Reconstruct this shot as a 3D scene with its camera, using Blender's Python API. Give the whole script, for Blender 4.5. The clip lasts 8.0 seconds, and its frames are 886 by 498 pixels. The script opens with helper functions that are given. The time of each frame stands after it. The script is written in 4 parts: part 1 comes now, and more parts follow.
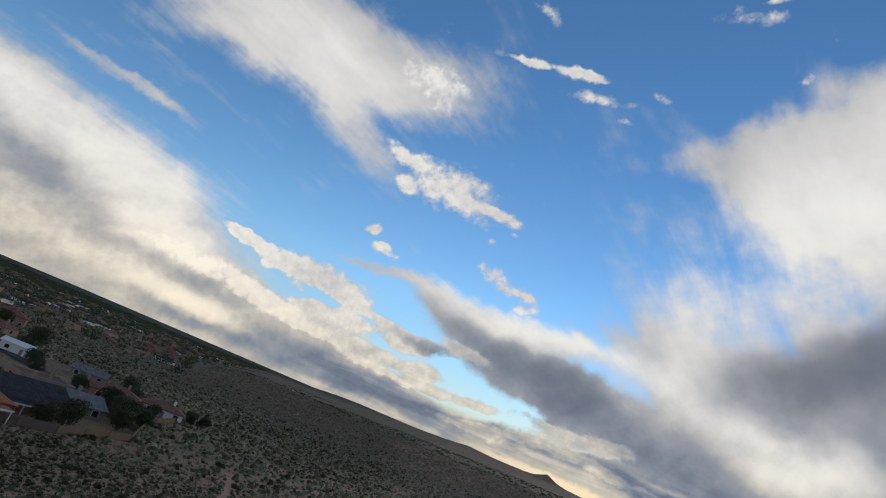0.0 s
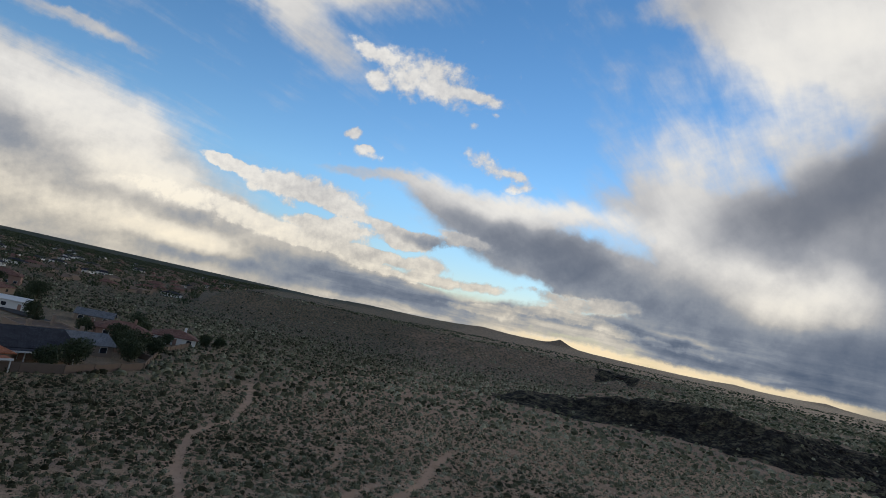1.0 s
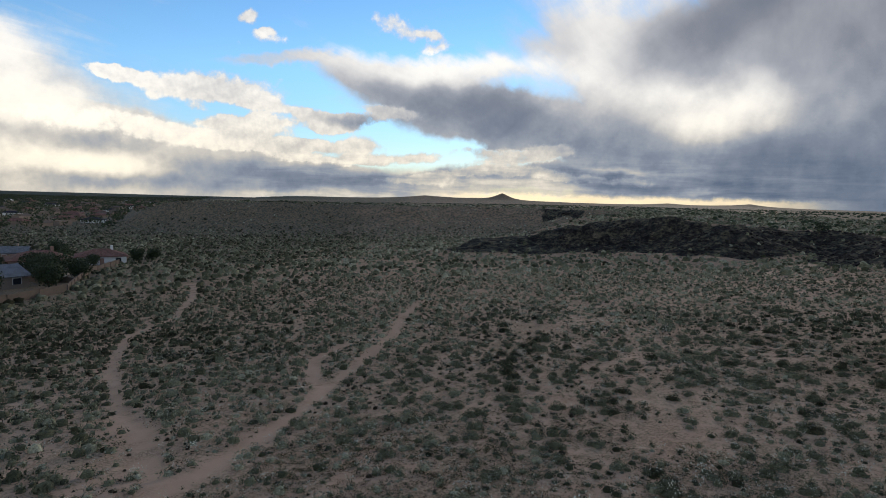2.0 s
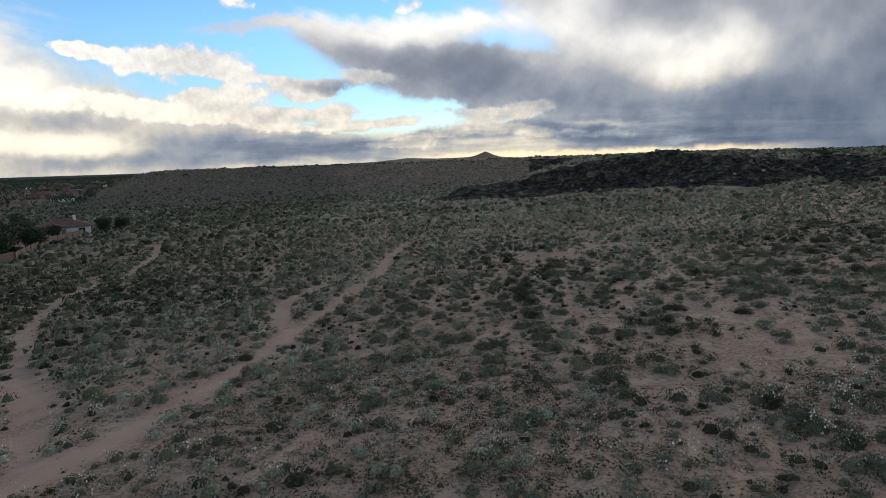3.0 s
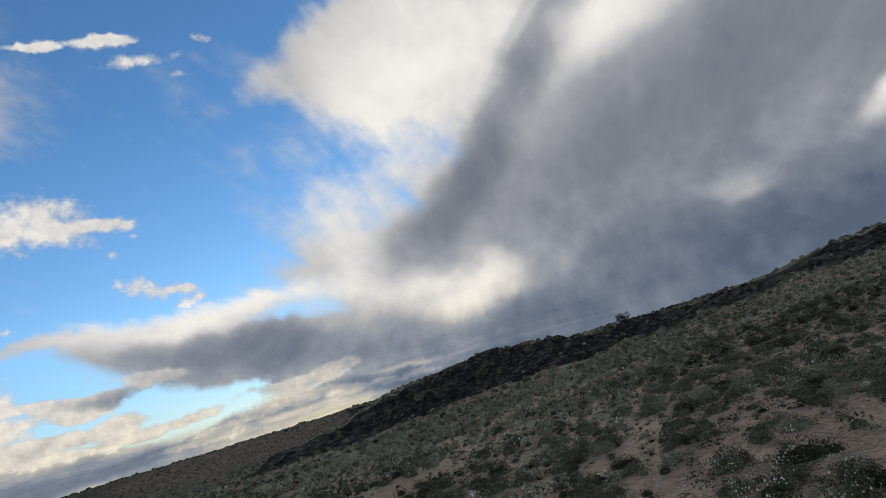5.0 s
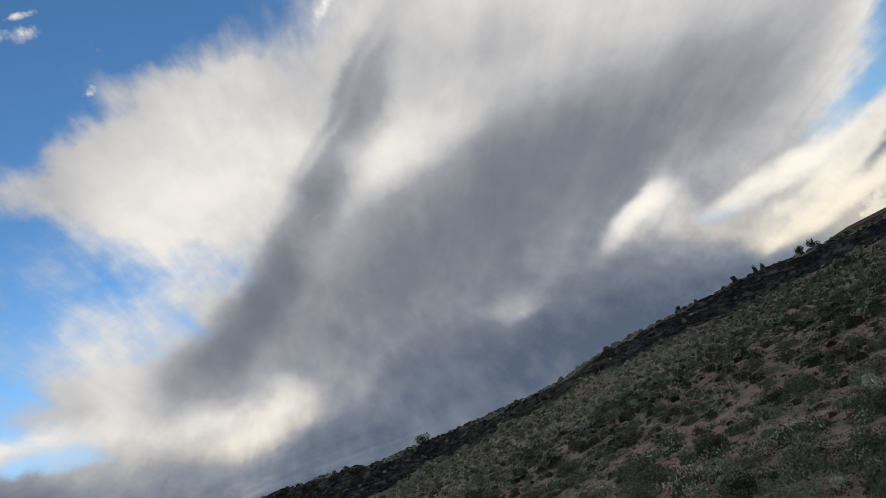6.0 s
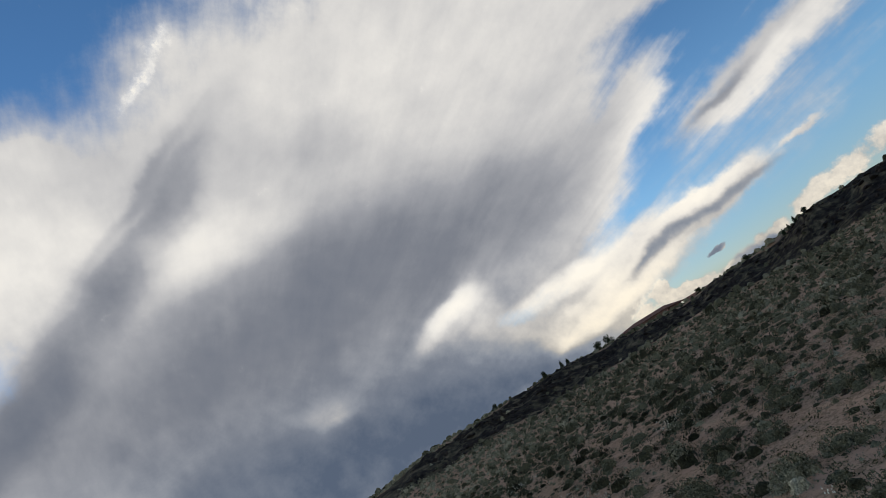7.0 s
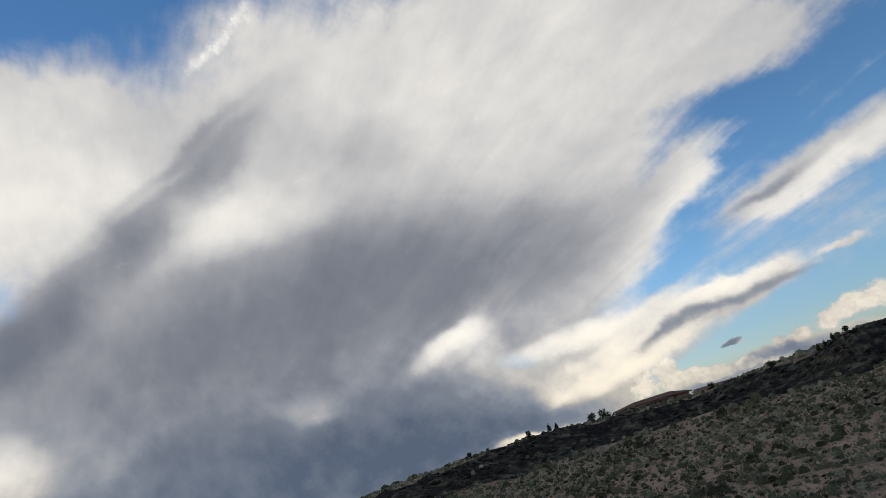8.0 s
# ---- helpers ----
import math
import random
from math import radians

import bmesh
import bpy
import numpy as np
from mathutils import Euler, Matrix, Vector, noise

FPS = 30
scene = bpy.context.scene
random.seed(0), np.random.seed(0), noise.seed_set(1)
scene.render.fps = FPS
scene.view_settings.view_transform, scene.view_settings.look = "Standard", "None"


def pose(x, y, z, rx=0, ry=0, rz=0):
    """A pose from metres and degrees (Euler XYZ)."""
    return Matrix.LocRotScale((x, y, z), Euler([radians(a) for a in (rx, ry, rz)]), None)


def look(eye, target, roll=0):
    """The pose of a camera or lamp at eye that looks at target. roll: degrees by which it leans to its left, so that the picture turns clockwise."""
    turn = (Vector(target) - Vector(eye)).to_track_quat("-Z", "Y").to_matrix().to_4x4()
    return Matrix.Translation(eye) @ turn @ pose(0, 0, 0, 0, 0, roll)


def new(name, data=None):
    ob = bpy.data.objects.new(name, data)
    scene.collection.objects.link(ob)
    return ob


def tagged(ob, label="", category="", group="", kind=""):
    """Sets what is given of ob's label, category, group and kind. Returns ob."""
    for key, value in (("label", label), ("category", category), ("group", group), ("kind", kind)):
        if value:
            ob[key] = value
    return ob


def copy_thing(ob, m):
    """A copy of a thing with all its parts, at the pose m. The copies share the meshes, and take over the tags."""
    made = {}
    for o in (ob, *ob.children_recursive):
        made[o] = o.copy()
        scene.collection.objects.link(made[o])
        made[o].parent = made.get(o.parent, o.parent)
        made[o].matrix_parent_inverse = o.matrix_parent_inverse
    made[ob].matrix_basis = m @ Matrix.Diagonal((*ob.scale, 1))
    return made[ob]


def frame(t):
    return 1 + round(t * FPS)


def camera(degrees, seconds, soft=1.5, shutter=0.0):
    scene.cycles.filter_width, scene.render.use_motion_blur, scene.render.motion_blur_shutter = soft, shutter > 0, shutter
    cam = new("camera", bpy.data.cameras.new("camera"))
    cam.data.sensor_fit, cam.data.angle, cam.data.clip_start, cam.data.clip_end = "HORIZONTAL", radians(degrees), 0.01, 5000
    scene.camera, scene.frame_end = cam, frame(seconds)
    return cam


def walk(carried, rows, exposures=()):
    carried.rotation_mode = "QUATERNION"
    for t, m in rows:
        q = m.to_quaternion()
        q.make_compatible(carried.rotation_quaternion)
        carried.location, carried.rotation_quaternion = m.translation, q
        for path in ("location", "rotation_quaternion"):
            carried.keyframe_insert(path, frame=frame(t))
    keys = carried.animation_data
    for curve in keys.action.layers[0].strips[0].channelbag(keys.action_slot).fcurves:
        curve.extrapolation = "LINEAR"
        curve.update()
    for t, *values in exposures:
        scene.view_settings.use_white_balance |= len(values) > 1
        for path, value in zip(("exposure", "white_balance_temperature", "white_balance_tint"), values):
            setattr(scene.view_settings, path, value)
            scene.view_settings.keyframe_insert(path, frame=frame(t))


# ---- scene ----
cam = camera(74.0, 8.0, soft=0.85)
PATH = [
    (0.0, pose(-1.17, 4.95, 19.40, 107.83, -22.11, 1.48)),
    (0.5, pose(-0.58, 7.75, 18.71, 105.53, -20.52, 3.14)),
    (1.0, pose(-0.10, 10.68, 17.83, 96.95, -12.61, 2.88)),
    (1.5, pose(0.10, 14.44, 16.04, 89.33, -5.75, 0.12)),
    (2.0, pose(0.01, 18.52, 13.84, 85.17, -1.58, -2.72)),
    (2.2, pose(0.01, 20.19, 12.99, 84.31, -0.88, -3.39)),
    (3.3, pose(0.20, 30.55, 7.95, 81.08, 3.61, -5.81)),
    (3.5, pose(0.36, 32.63, 7.23, 82.70, 5.30, -7.36)),
    (4.0, pose(1.06, 37.93, 6.03, 89.58, 9.23, -10.43)),
    (4.2, pose(1.42, 40.06, 5.66, 93.69, 11.25, -11.74)),
    (5.3, pose(4.77, 50.24, 4.35, 105.34, 18.29, -26.99)),
    (5.5, pose(5.55, 51.59, 4.37, 106.61, 19.45, -30.54)),
    (6.0, pose(7.75, 54.60, 4.56, 108.55, 22.92, -41.85)),
    (6.5, pose(10.20, 56.81, 4.92, 109.88, 26.22, -53.40)),
    (7.0, pose(12.86, 58.29, 5.38, 110.27, 28.08, -60.56)),
    (7.5, pose(15.70, 58.92, 6.13, 111.43, 23.94, -62.59)),
    (8.0, pose(18.80, 59.11, 7.35, 111.61, 14.89, -63.72)),
]
walk(cam, PATH, [(0.0, 0.0, 6500, 10), (1.0, 0.0, 6500, 10), (2.0, 0.3, 6500, 10), (3.3, 0.36, 6500, 10), (4.2, 0.34, 6500, 10), (5.3, 0.04, 6620, 10), (8.0, 0.06, 6620, 10)])

# ---- world: evening sky with a broken cloud deck ----
SUN_AZIMUTH, SUN_ELEVATION = 28.0, 8.0
world = bpy.data.worlds.new("sky")
scene.world = world
world.use_nodes = True
TREE = world.node_tree
TREE.nodes.clear()


class Val:
    """A socket of the node tree in hand, with arithmetic."""

    def __init__(self, socket):
        self.socket = socket

    def __add__(self, o):
        return math_node("ADD", self, o)

    def __sub__(self, o):
        return math_node("SUBTRACT", self, o)

    def __mul__(self, o):
        return math_node("MULTIPLY", self, o)

    def __truediv__(self, o):
        return math_node("DIVIDE", self, o)


def plug(node, index, value):
    if isinstance(value, Val):
        TREE.links.new(value.socket, node.inputs[index])
    else:
        node.inputs[index].default_value = value


def math_node(op, *values):
    node = TREE.nodes.new("ShaderNodeMath")
    node.operation = op
    for i, value in enumerate(values):
        plug(node, i, value)
    return Val(node.outputs[0])


def vec_node(op, *values):
    node = TREE.nodes.new("ShaderNodeVectorMath")
    node.operation = op
    for i, value in enumerate(values):
        plug(node, i, value)
    return Val(node.outputs["Value" if op in ("DOT_PRODUCT", "LENGTH") else "Vector"])


def scaled(vector, k):
    node = TREE.nodes.new("ShaderNodeVectorMath")
    node.operation = "SCALE"
    plug(node, 0, vector)
    plug(node, "Scale", k)
    return Val(node.outputs["Vector"])


def joined(x, y, z=0.0):
    node = TREE.nodes.new("ShaderNodeCombineXYZ")
    for i, value in enumerate((x, y, z)):
        plug(node, i, value)
    return Val(node.outputs[0])


def noise_node(vector, scale, detail=4.0, rough=0.55, colour=False, warp=0.0):
    node = TREE.nodes.new("ShaderNodeTexNoise")
    plug(node, "Vector", vector)
    plug(node, "Scale", scale)
    plug(node, "Detail", detail)
    plug(node, "Roughness", rough)
    plug(node, "Distortion", warp)
    return Val(node.outputs["Color" if colour else "Fac"])


def step_node(value, a, b, lo=0.0, hi=1.0):
    node = TREE.nodes.new("ShaderNodeMapRange")
    node.interpolation_type = "SMOOTHSTEP"
    for i, v in enumerate((value, a, b, lo, hi)):
        plug(node, i, v)
    return Val(node.outputs[0])


def ramp_node(value, stops):
    node = TREE.nodes.new("ShaderNodeValToRGB")
    plug(node, 0, value)
    els = node.color_ramp.elements
    while len(els) < len(stops):
        els.new(0.5)
    for e, (at, col) in zip(els, stops):
        e.position, e.color = at, (*col, 1)
    return Val(node.outputs[0])


def mix_node(fac, a, b, blend="MIX"):
    node = TREE.nodes.new("ShaderNodeMix")
    node.data_type, node.blend_type = "RGBA", blend
    plug(node, 0, fac)
    plug(node, 6, a)
    plug(node, 7, b)
    return Val(node.outputs[2])


# clouds by where they stand in a flat map of the sky (degrees about azimuth 35, elevation 25):
# middle x, y, turn, half length, half width, amount, hardness of the edge
COVER = [
    (-84.2, 5.0, -38, 25.1, 5.92, 1.20, 0),
    (-58.3, -13.7, -22, 18.1, 1.69, 1.10, 0),
    (-80.1, 14.5, -29, 12.3, 1.01, 0.50, 0),
    (-59.8, -15.9, -14, 23.2, 2.19, 1.20, 0),
    (-24.2, -22.5, -6, 19.3, 0.91, 0.70, 0),
    (-49.4, -17.0, -12, 15.0, 0.86, 0.60, 0),
    (-87.1, -8.5, -21, 10.6, 3.01, 1.00, 0),
    (-20.3, -22.4, -6, 22.8, 1.19, 1.20, 0),
    (-68.6, -8.9, -19, 11.3, 2.12, 1.20, 0),
    (-49.7, -5.8, -14, 6.3, 0.80, 0.80, 0),
    (-34.9, -9.6, -13, 11.9, 2.15, 1.00, 0),
    (-33.8, -13.3, -23, 11.0, 2.61, 1.30, 0),
    (-23.6, -17.0, -13, 11.2, 2.75, 1.40, 0),
]
COVER += [
    (-6.7, -20.6, -10, 19.0, 4.51, 1.50, 0),
    (-13.9, -13.1, -19, 13.1, 3.90, 0.95, 0),
    (-0.7, -14.3, -18, 11.7, 4.55, 1.20, 0),
    (-9.6, 6.7, -28, 11.1, 4.14, 0.50, 0),
    (-14.4, -4.7, -13, 10.8, 3.13, 0.45, 0),
    (-8.3, 14.8, -26, 6.4, 2.36, 0.40, 0),
    (-57.2, 19.5, -16, 19.4, 5.40, 1.25, 0),
    (-53.6, 9.6, -52, 6.8, 2.91, 0.70, 0),
    (-1.7, 8.8, 37, 20.7, 8.18, 0.62, 0),
    (-15.2, -11.2, -31, 11.0, 4.20, 0.70, 0),
    (16.9, -5.0, 39, 30.3, 14.18, 1.25, 0),
    (30.2, -8.4, 31, 21.2, 9.04, 1.30, 0),
    (20.8, -21.6, 10, 17.4, 4.62, 1.40, 0),
]
COVER += [
    (24.4, 10.7, 32, 32.4, 14.46, 1.25, 0),
    (42.1, 16.5, 23, 24.3, 9.01, 1.15, 0),
    (61.8, 21.9, 22, 12.2, 4.63, 0.90, 0),
    (39.3, -0.4, 29, 21.3, 7.91, 1.20, 0),
    (48.2, -4.8, 29, 10.2, 3.68, 1.10, 0),
    (57.5, 5.6, 45, 10.7, 2.41, 0.70, 0),
    (15.8, -15.0, -9, 24.5, 6.66, 1.50, 0),
    (42.4, -17.2, 7, 10.1, 2.99, 1.30, 0),
    (-5.4, 11.4, 31, 16.1, 5.69, 0.50, 0),
    (51.9, -11.1, 19, 12.1, 3.51, 1.10, 0),
    (64.3, -6.2, 26, 7.7, 1.63, 0.90, 0),
    (74.6, -1.1, 20, 2.5, 0.45, 0.60, 0),
    (69.0, 5.5, 34, 9.0, 2.64, 0.75, 0),
]
COVER += [
    (78.2, 12.0, 35, 7.6, 2.73, 0.75, 0),
    (-79.3, -7.4, -25, 19.5, 3.80, 1.10, 0),
    (-94.9, 0.1, -35, 14.3, 5.19, 1.10, 0),
    (-0.4, 18.6, -17, 13.1, 5.66, -0.62, 0),
    (-18.1, 2.5, -106, 19.2, 5.50, -0.20, 0),
    (-25.2, 7.6, -83, 8.8, 2.70, 0.25, 0),
    (-17.8, 8.9, -31, 6.9, 2.36, 0.30, 0),
    (67.2, -14.4, 18, 16.1, 1.58, 1.40, 0),
    (70.6, 0.9, 36, 16.6, 6.23, 0.36, 0),
    (-4.6, 6.4, -81, 15.0, 4.59, -0.20, 0),
]
CRISP = [
    (-42.9, 4.3, -22, 6.1, 2.48, 1.10, 0),
    (-36.9, 1.8, -21, 2.6, 0.59, 0.80, 0),
    (-48.6, 7.8, -33, 2.5, 0.83, 0.80, 0),
    (-48.3, 4.2, -39, 1.1, 1.02, 0.70, 0),
    (-51.2, -1.3, -18, 1.2, 0.58, 0.70, 0),
    (-49.7, -3.5, -20, 1.5, 0.64, 0.80, 0),
    (-36.2, -5.2, -33, 3.2, 1.06, 0.90, 0),
    (-33.1, -7.9, 2, 2.2, 0.52, 0.80, 0),
    (-37.8, -0.9, -20, 0.5, 0.42, 0.60, 0),
    (-35.4, -0.2, -3, 0.5, 0.35, 0.70, 0),
    (-43.3, 15.6, -32, 3.7, 1.35, 0.80, 0),
    (-46.1, 15.5, -48, 5.2, 1.38, 0.65, 0),
    (-35.5, 17.9, -14, 3.1, 0.51, 0.60, 0),
]
CRISP += [
    (-29.9, 16.4, -12, 2.4, 0.67, 0.70, 0),
    (-27.6, 14.0, -11, 3.9, 0.64, 0.70, 0),
    (-25.8, 12.0, -16, 1.0, 0.42, 0.70, 0),
    (-22.4, 14.3, -35, 1.6, 0.49, 0.70, 0),
    (-10.8, 15.4, 13, 1.0, 0.41, 0.70, 0),
    (-15.7, 20.6, -11, 3.0, 0.77, 0.65, 0),
    (-33.5, 22.6, -45, 2.3, 0.77, 0.60, 0),
    (-13.6, 21.8, 2, 1.5, 0.34, 0.70, 0),
    (-66.4, -3.3, -23, 1.1, 0.71, 0.85, 0),
    (-63.6, -4.8, -29, 1.5, 0.78, 0.85, 0),
    (-60.4, -6.4, -21, 1.4, 0.96, 0.85, 0),
    (-57.3, -7.5, -25, 1.9, 1.09, 0.85, 0),
    (-53.7, -9.1, -21, 1.8, 1.06, 0.85, 0),
]
CRISP += [
    (-51.1, -10.7, -25, 1.2, 0.65, 0.85, 0),
    (-48.6, -11.4, -17, 1.2, 0.53, 1.20, 0),
    (-54.6, -11.7, -14, 4.5, 0.88, 1.30, 0),
    (-46.1, -13.1, -14, 3.4, 0.84, 1.10, 0),
    (-42.8, -13.2, -14, 2.5, 0.53, 1.00, 0),
    (-38.9, -13.5, -17, 2.8, 0.65, 1.10, 0),
    (-68.0, -8.7, -21, 10.1, 1.46, 0.90, 0),
    (-54.9, -14.0, -12, 5.6, 0.72, 1.30, 0),
    (-47.3, -15.6, -13, 5.6, 0.79, 1.30, 0),
    (-35.1, -21.2, -11, 3.1, 0.61, 0.80, 0),
    (-22.4, -19.3, -1, 2.5, 0.77, 0.80, 0),
    (-24.9, -21.3, -8, 4.6, 0.57, 1.10, 0),
    (-38.1, -18.3, -6, 3.9, 0.54, 1.20, 0),
]
CRISP += [
    (-30.8, -20.6, -3, 4.7, 0.53, 1.20, 0),
    (-38.1, -20.6, -6, 3.5, 0.49, 1.20, 0),
    (-26.8, -19.8, -2, 4.4, 0.57, 1.10, 0),
    (-46.4, -17.3, -12, 4.8, 0.49, 1.10, 0),
    (-20.4, -22.3, -6, 3.2, 0.39, 1.10, 0),
    (-15.5, -22.7, -8, 2.6, 0.42, 1.10, 0),
    (53.2, -16.3, 21, 1.6, 0.84, 1.20, 0),
    (55.8, -14.7, 15, 1.1, 0.90, 1.40, 0),
    (58.5, -15.3, 11, 1.6, 0.76, 1.30, 0),
    (61.0, -14.8, 16, 1.2, 0.76, 1.20, 0),
    (64.1, -14.2, 17, 1.2, 0.63, 1.30, 0),
    (67.6, -12.1, 26, 1.0, 0.79, 1.40, 0),
    (69.9, -11.4, 26, 1.1, 0.84, 1.40, 0),
]
CRISP += [
    (72.8, -9.8, 31, 1.5, 1.10, 1.40, 0),
    (75.2, -8.2, 27, 1.6, 1.31, 1.40, 0),
    (78.2, -6.8, 22, 1.9, 1.42, 1.40, 0),
    (83.4, -3.8, 25, 3.7, 1.52, 1.30, 0),
    (61.7, -15.3, 14, 8.9, 0.46, 1.00, 0),
    (63.0, -11.9, 15, 1.2, 0.29, 0.90, 0),
    (54.6, -14.4, 21, 3.1, 0.48, 0.80, 0),
    (11.3, 19.3, 48, 5.2, 0.75, 0.55, 0),
    (-66.4, -3.3, -27, 2.7, 0.72, 1.20, 0),
    (-59.2, -7.1, -18, 3.4, 0.84, 1.20, 0),
    (-52.9, -9.6, -21, 2.8, 0.83, 1.20, 0),
    (-54.3, -12.9, -11, 3.8, 0.58, 1.20, 0),
    (-62.0, -11.0, -29, 4.4, 0.59, 1.00, 0),
]
CRISP += [
    (-51.1, -15.9, -15, 2.4, 0.51, 1.10, 0),
    (-45.2, -13.9, -9, 1.8, 0.50, 1.20, 0),
    (-43.0, -17.6, -11, 2.0, 0.55, 1.20, 0),
    (-59.1, -8.8, -21, 1.0, 0.52, 0.90, 0),
    (-63.0, -6.7, -22, 1.2, 0.50, 0.90, 0),
    (-52.9, -11.1, -18, 1.1, 0.47, 0.90, 0),
    (-46.3, -13.9, -17, 1.5, 0.48, 1.00, 0),
]
SHADE = [
    (-71.3, -14.3, -19, 10.5, 1.04, -0.42, 0),
    (67.2, -14.2, 16, 15.2, 0.90, -0.55, 0),
    (-49.6, -18.4, -13, 15.2, 0.99, -0.35, 0),
    (-71.9, -9.3, -20, 8.6, 1.34, -0.35, 0),
    (-86.7, -0.6, -39, 10.2, 2.47, -0.40, 0),
    (-72.4, -10.8, -24, 10.6, 1.67, -0.35, 0),
    (-77.3, -3.8, -39, 7.7, 3.84, 0.60, 0),
    (-84.1, 6.8, -30, 18.4, 3.13, 0.55, 0),
    (-68.1, -13.3, -20, 5.4, 1.93, 0.50, 0),
    (-81.3, -8.5, -26, 13.9, 2.51, 0.45, 0),
    (-69.2, -7.9, -25, 10.2, 1.94, 0.30, 0),
    (-50.8, -17.7, -15, 10.4, 1.11, -0.40, 0),
    (-62.4, -16.3, -14, 18.4, 0.60, -0.20, 0),
]
SHADE += [
    (-72.3, -12.4, -19, 4.9, 1.02, 0.50, 0),
    (-33.3, -13.5, -21, 9.9, 2.19, -0.65, 0),
    (-9.5, -20.7, -12, 20.8, 3.52, -0.62, 0),
    (2.2, -15.5, -42, 11.2, 4.41, -0.20, 0),
    (-6.8, -24.3, -7, 15.8, 1.37, -0.40, 0),
    (-7.7, -17.0, -6, 2.5, 1.91, 0.36, 0),
    (-32.2, -9.7, -12, 13.8, 1.34, 0.50, 0),
    (-13.9, -10.4, -21, 11.8, 2.89, -0.28, 0),
    (-42.9, -13.3, -14, 2.6, 0.54, -1.00, 0),
    (-21.7, -22.0, -6, 21.4, 0.60, -0.70, 0),
    (-60.2, 18.5, -27, 12.9, 4.20, 0.35, 0),
    (4.4, 2.1, -133, 13.7, 2.13, -0.75, 0),
    (-8.1, -8.4, -158, 7.2, 2.03, -0.65, 0),
]
SHADE += [
    (21.9, -10.8, 29, 21.6, 8.69, -0.50, 0),
    (21.1, -22.9, 12, 16.3, 2.82, -1.40, 0),
    (-9.9, 2.1, -132, 12.1, 5.75, 0.55, 0),
    (-15.9, -11.5, -41, 8.0, 3.17, 0.30, 0),
    (-8.7, -16.8, -9, 4.3, 2.14, 0.48, 0),
    (35.8, -7.6, 50, 3.1, 1.00, 0.35, 0),
    (30.9, -11.8, 43, 2.3, 1.16, 0.75, 0),
    (34.5, -9.4, 26, 3.1, 1.07, 0.70, 0),
    (37.1, -10.8, -64, 4.1, 2.40, 0.40, 0),
    (19.3, -15.2, -6, 3.3, 1.36, 0.70, 0),
    (15.1, 5.0, 31, 6.8, 3.13, 0.50, 0),
    (25.1, -2.7, 11, 20.0, 5.10, -0.70, 0),
    (7.3, -10.2, -20, 15.2, 5.61, -0.30, 0),
]
SHADE += [
    (32.6, 16.8, 10, 24.8, 11.63, 0.40, 0),
    (6.1, 5.0, -21, 5.3, 2.76, 0.50, 0),
    (47.4, -10.0, 17, 6.0, 0.97, 1.20, 0),
    (60.6, -5.6, 16, 4.4, 0.95, 0.80, 0),
    (60.8, -8.2, 22, 9.5, 0.53, -0.50, 0),
    (63.0, -5.7, 23, 10.0, 0.83, 0.80, 0),
    (72.4, 6.2, 39, 9.7, 1.45, 0.60, 0),
    (50.3, -13.5, 19, 7.7, 0.90, 1.30, 0),
    (58.7, 3.1, 58, 11.6, 2.40, 0.60, 0),
    (67.9, 5.2, 34, 4.3, 0.51, -0.50, 0),
    (24.5, -19.2, 2, 16.9, 3.32, -1.60, 0),
    (40.3, -19.8, 11, 4.0, 0.47, 1.20, 0),
    (-5.0, -15.2, -37, 2.4, 1.90, 0.48, 0),
]
CRISP += [
    (-64.3, -4.3, -22, 2.7, 1.03, 1.10, 0),
    (-55.4, -7.3, -20, 5.5, 1.21, 1.10, 0),
    (-54.8, -11.4, -11, 3.7, 0.68, 1.00, 0),
    (-45.8, -12.7, -18, 3.0, 0.73, 1.00, 0),
    (-39.0, -12.9, -17, 2.7, 0.53, 0.90, 0),
    (-62.7, -11.1, -18, 3.5, 0.83, 1.00, 0),
    (-51.2, -14.7, -10, 7.4, 0.56, 0.90, 0),
    (-42.7, -15.9, -9, 1.8, 0.80, 1.00, 0),
    (-29.6, -18.7, -6, 3.5, 0.47, 1.00, 0),
    (-23.2, -19.1, -5, 2.0, 0.62, 1.20, 0),
    (-33.2, -6.6, -24, 1.3, 0.43, 0.90, 0),
    (-49.9, -2.9, -12, 1.1, 0.39, 0.90, 0),
    (-51.0, -1.0, 7, 0.8, 0.48, 0.80, 0),
]
CRISP += [
    (55.9, -15.1, -4, 0.8, 1.24, 1.20, 0),
    (57.7, -15.4, 17, 2.4, 0.60, 1.00, 0),
    (62.8, -12.0, 26, 1.2, 0.24, 1.20, 0),
    (12.6, 21.9, 40, 1.8, 0.63, 0.50, 0),
    (10.7, 17.9, 48, 2.3, 0.54, 0.45, 0),
    (-29.4, 16.4, -18, 2.2, 0.53, 0.90, 0),
    (-35.1, 17.7, -15, 2.3, 0.38, 0.70, 0),
]
COVER += [
    (-81.1, 15.4, -33, 11.4, 0.64, 0.22, 0),
    (-17.0, 9.1, 12, 5.4, 1.91, 0.45, 0),
    (-7.2, 11.1, 15, 6.2, 1.44, 0.50, 0),
    (3.0, 12.4, -24, 4.5, 1.19, 0.35, 0),
]
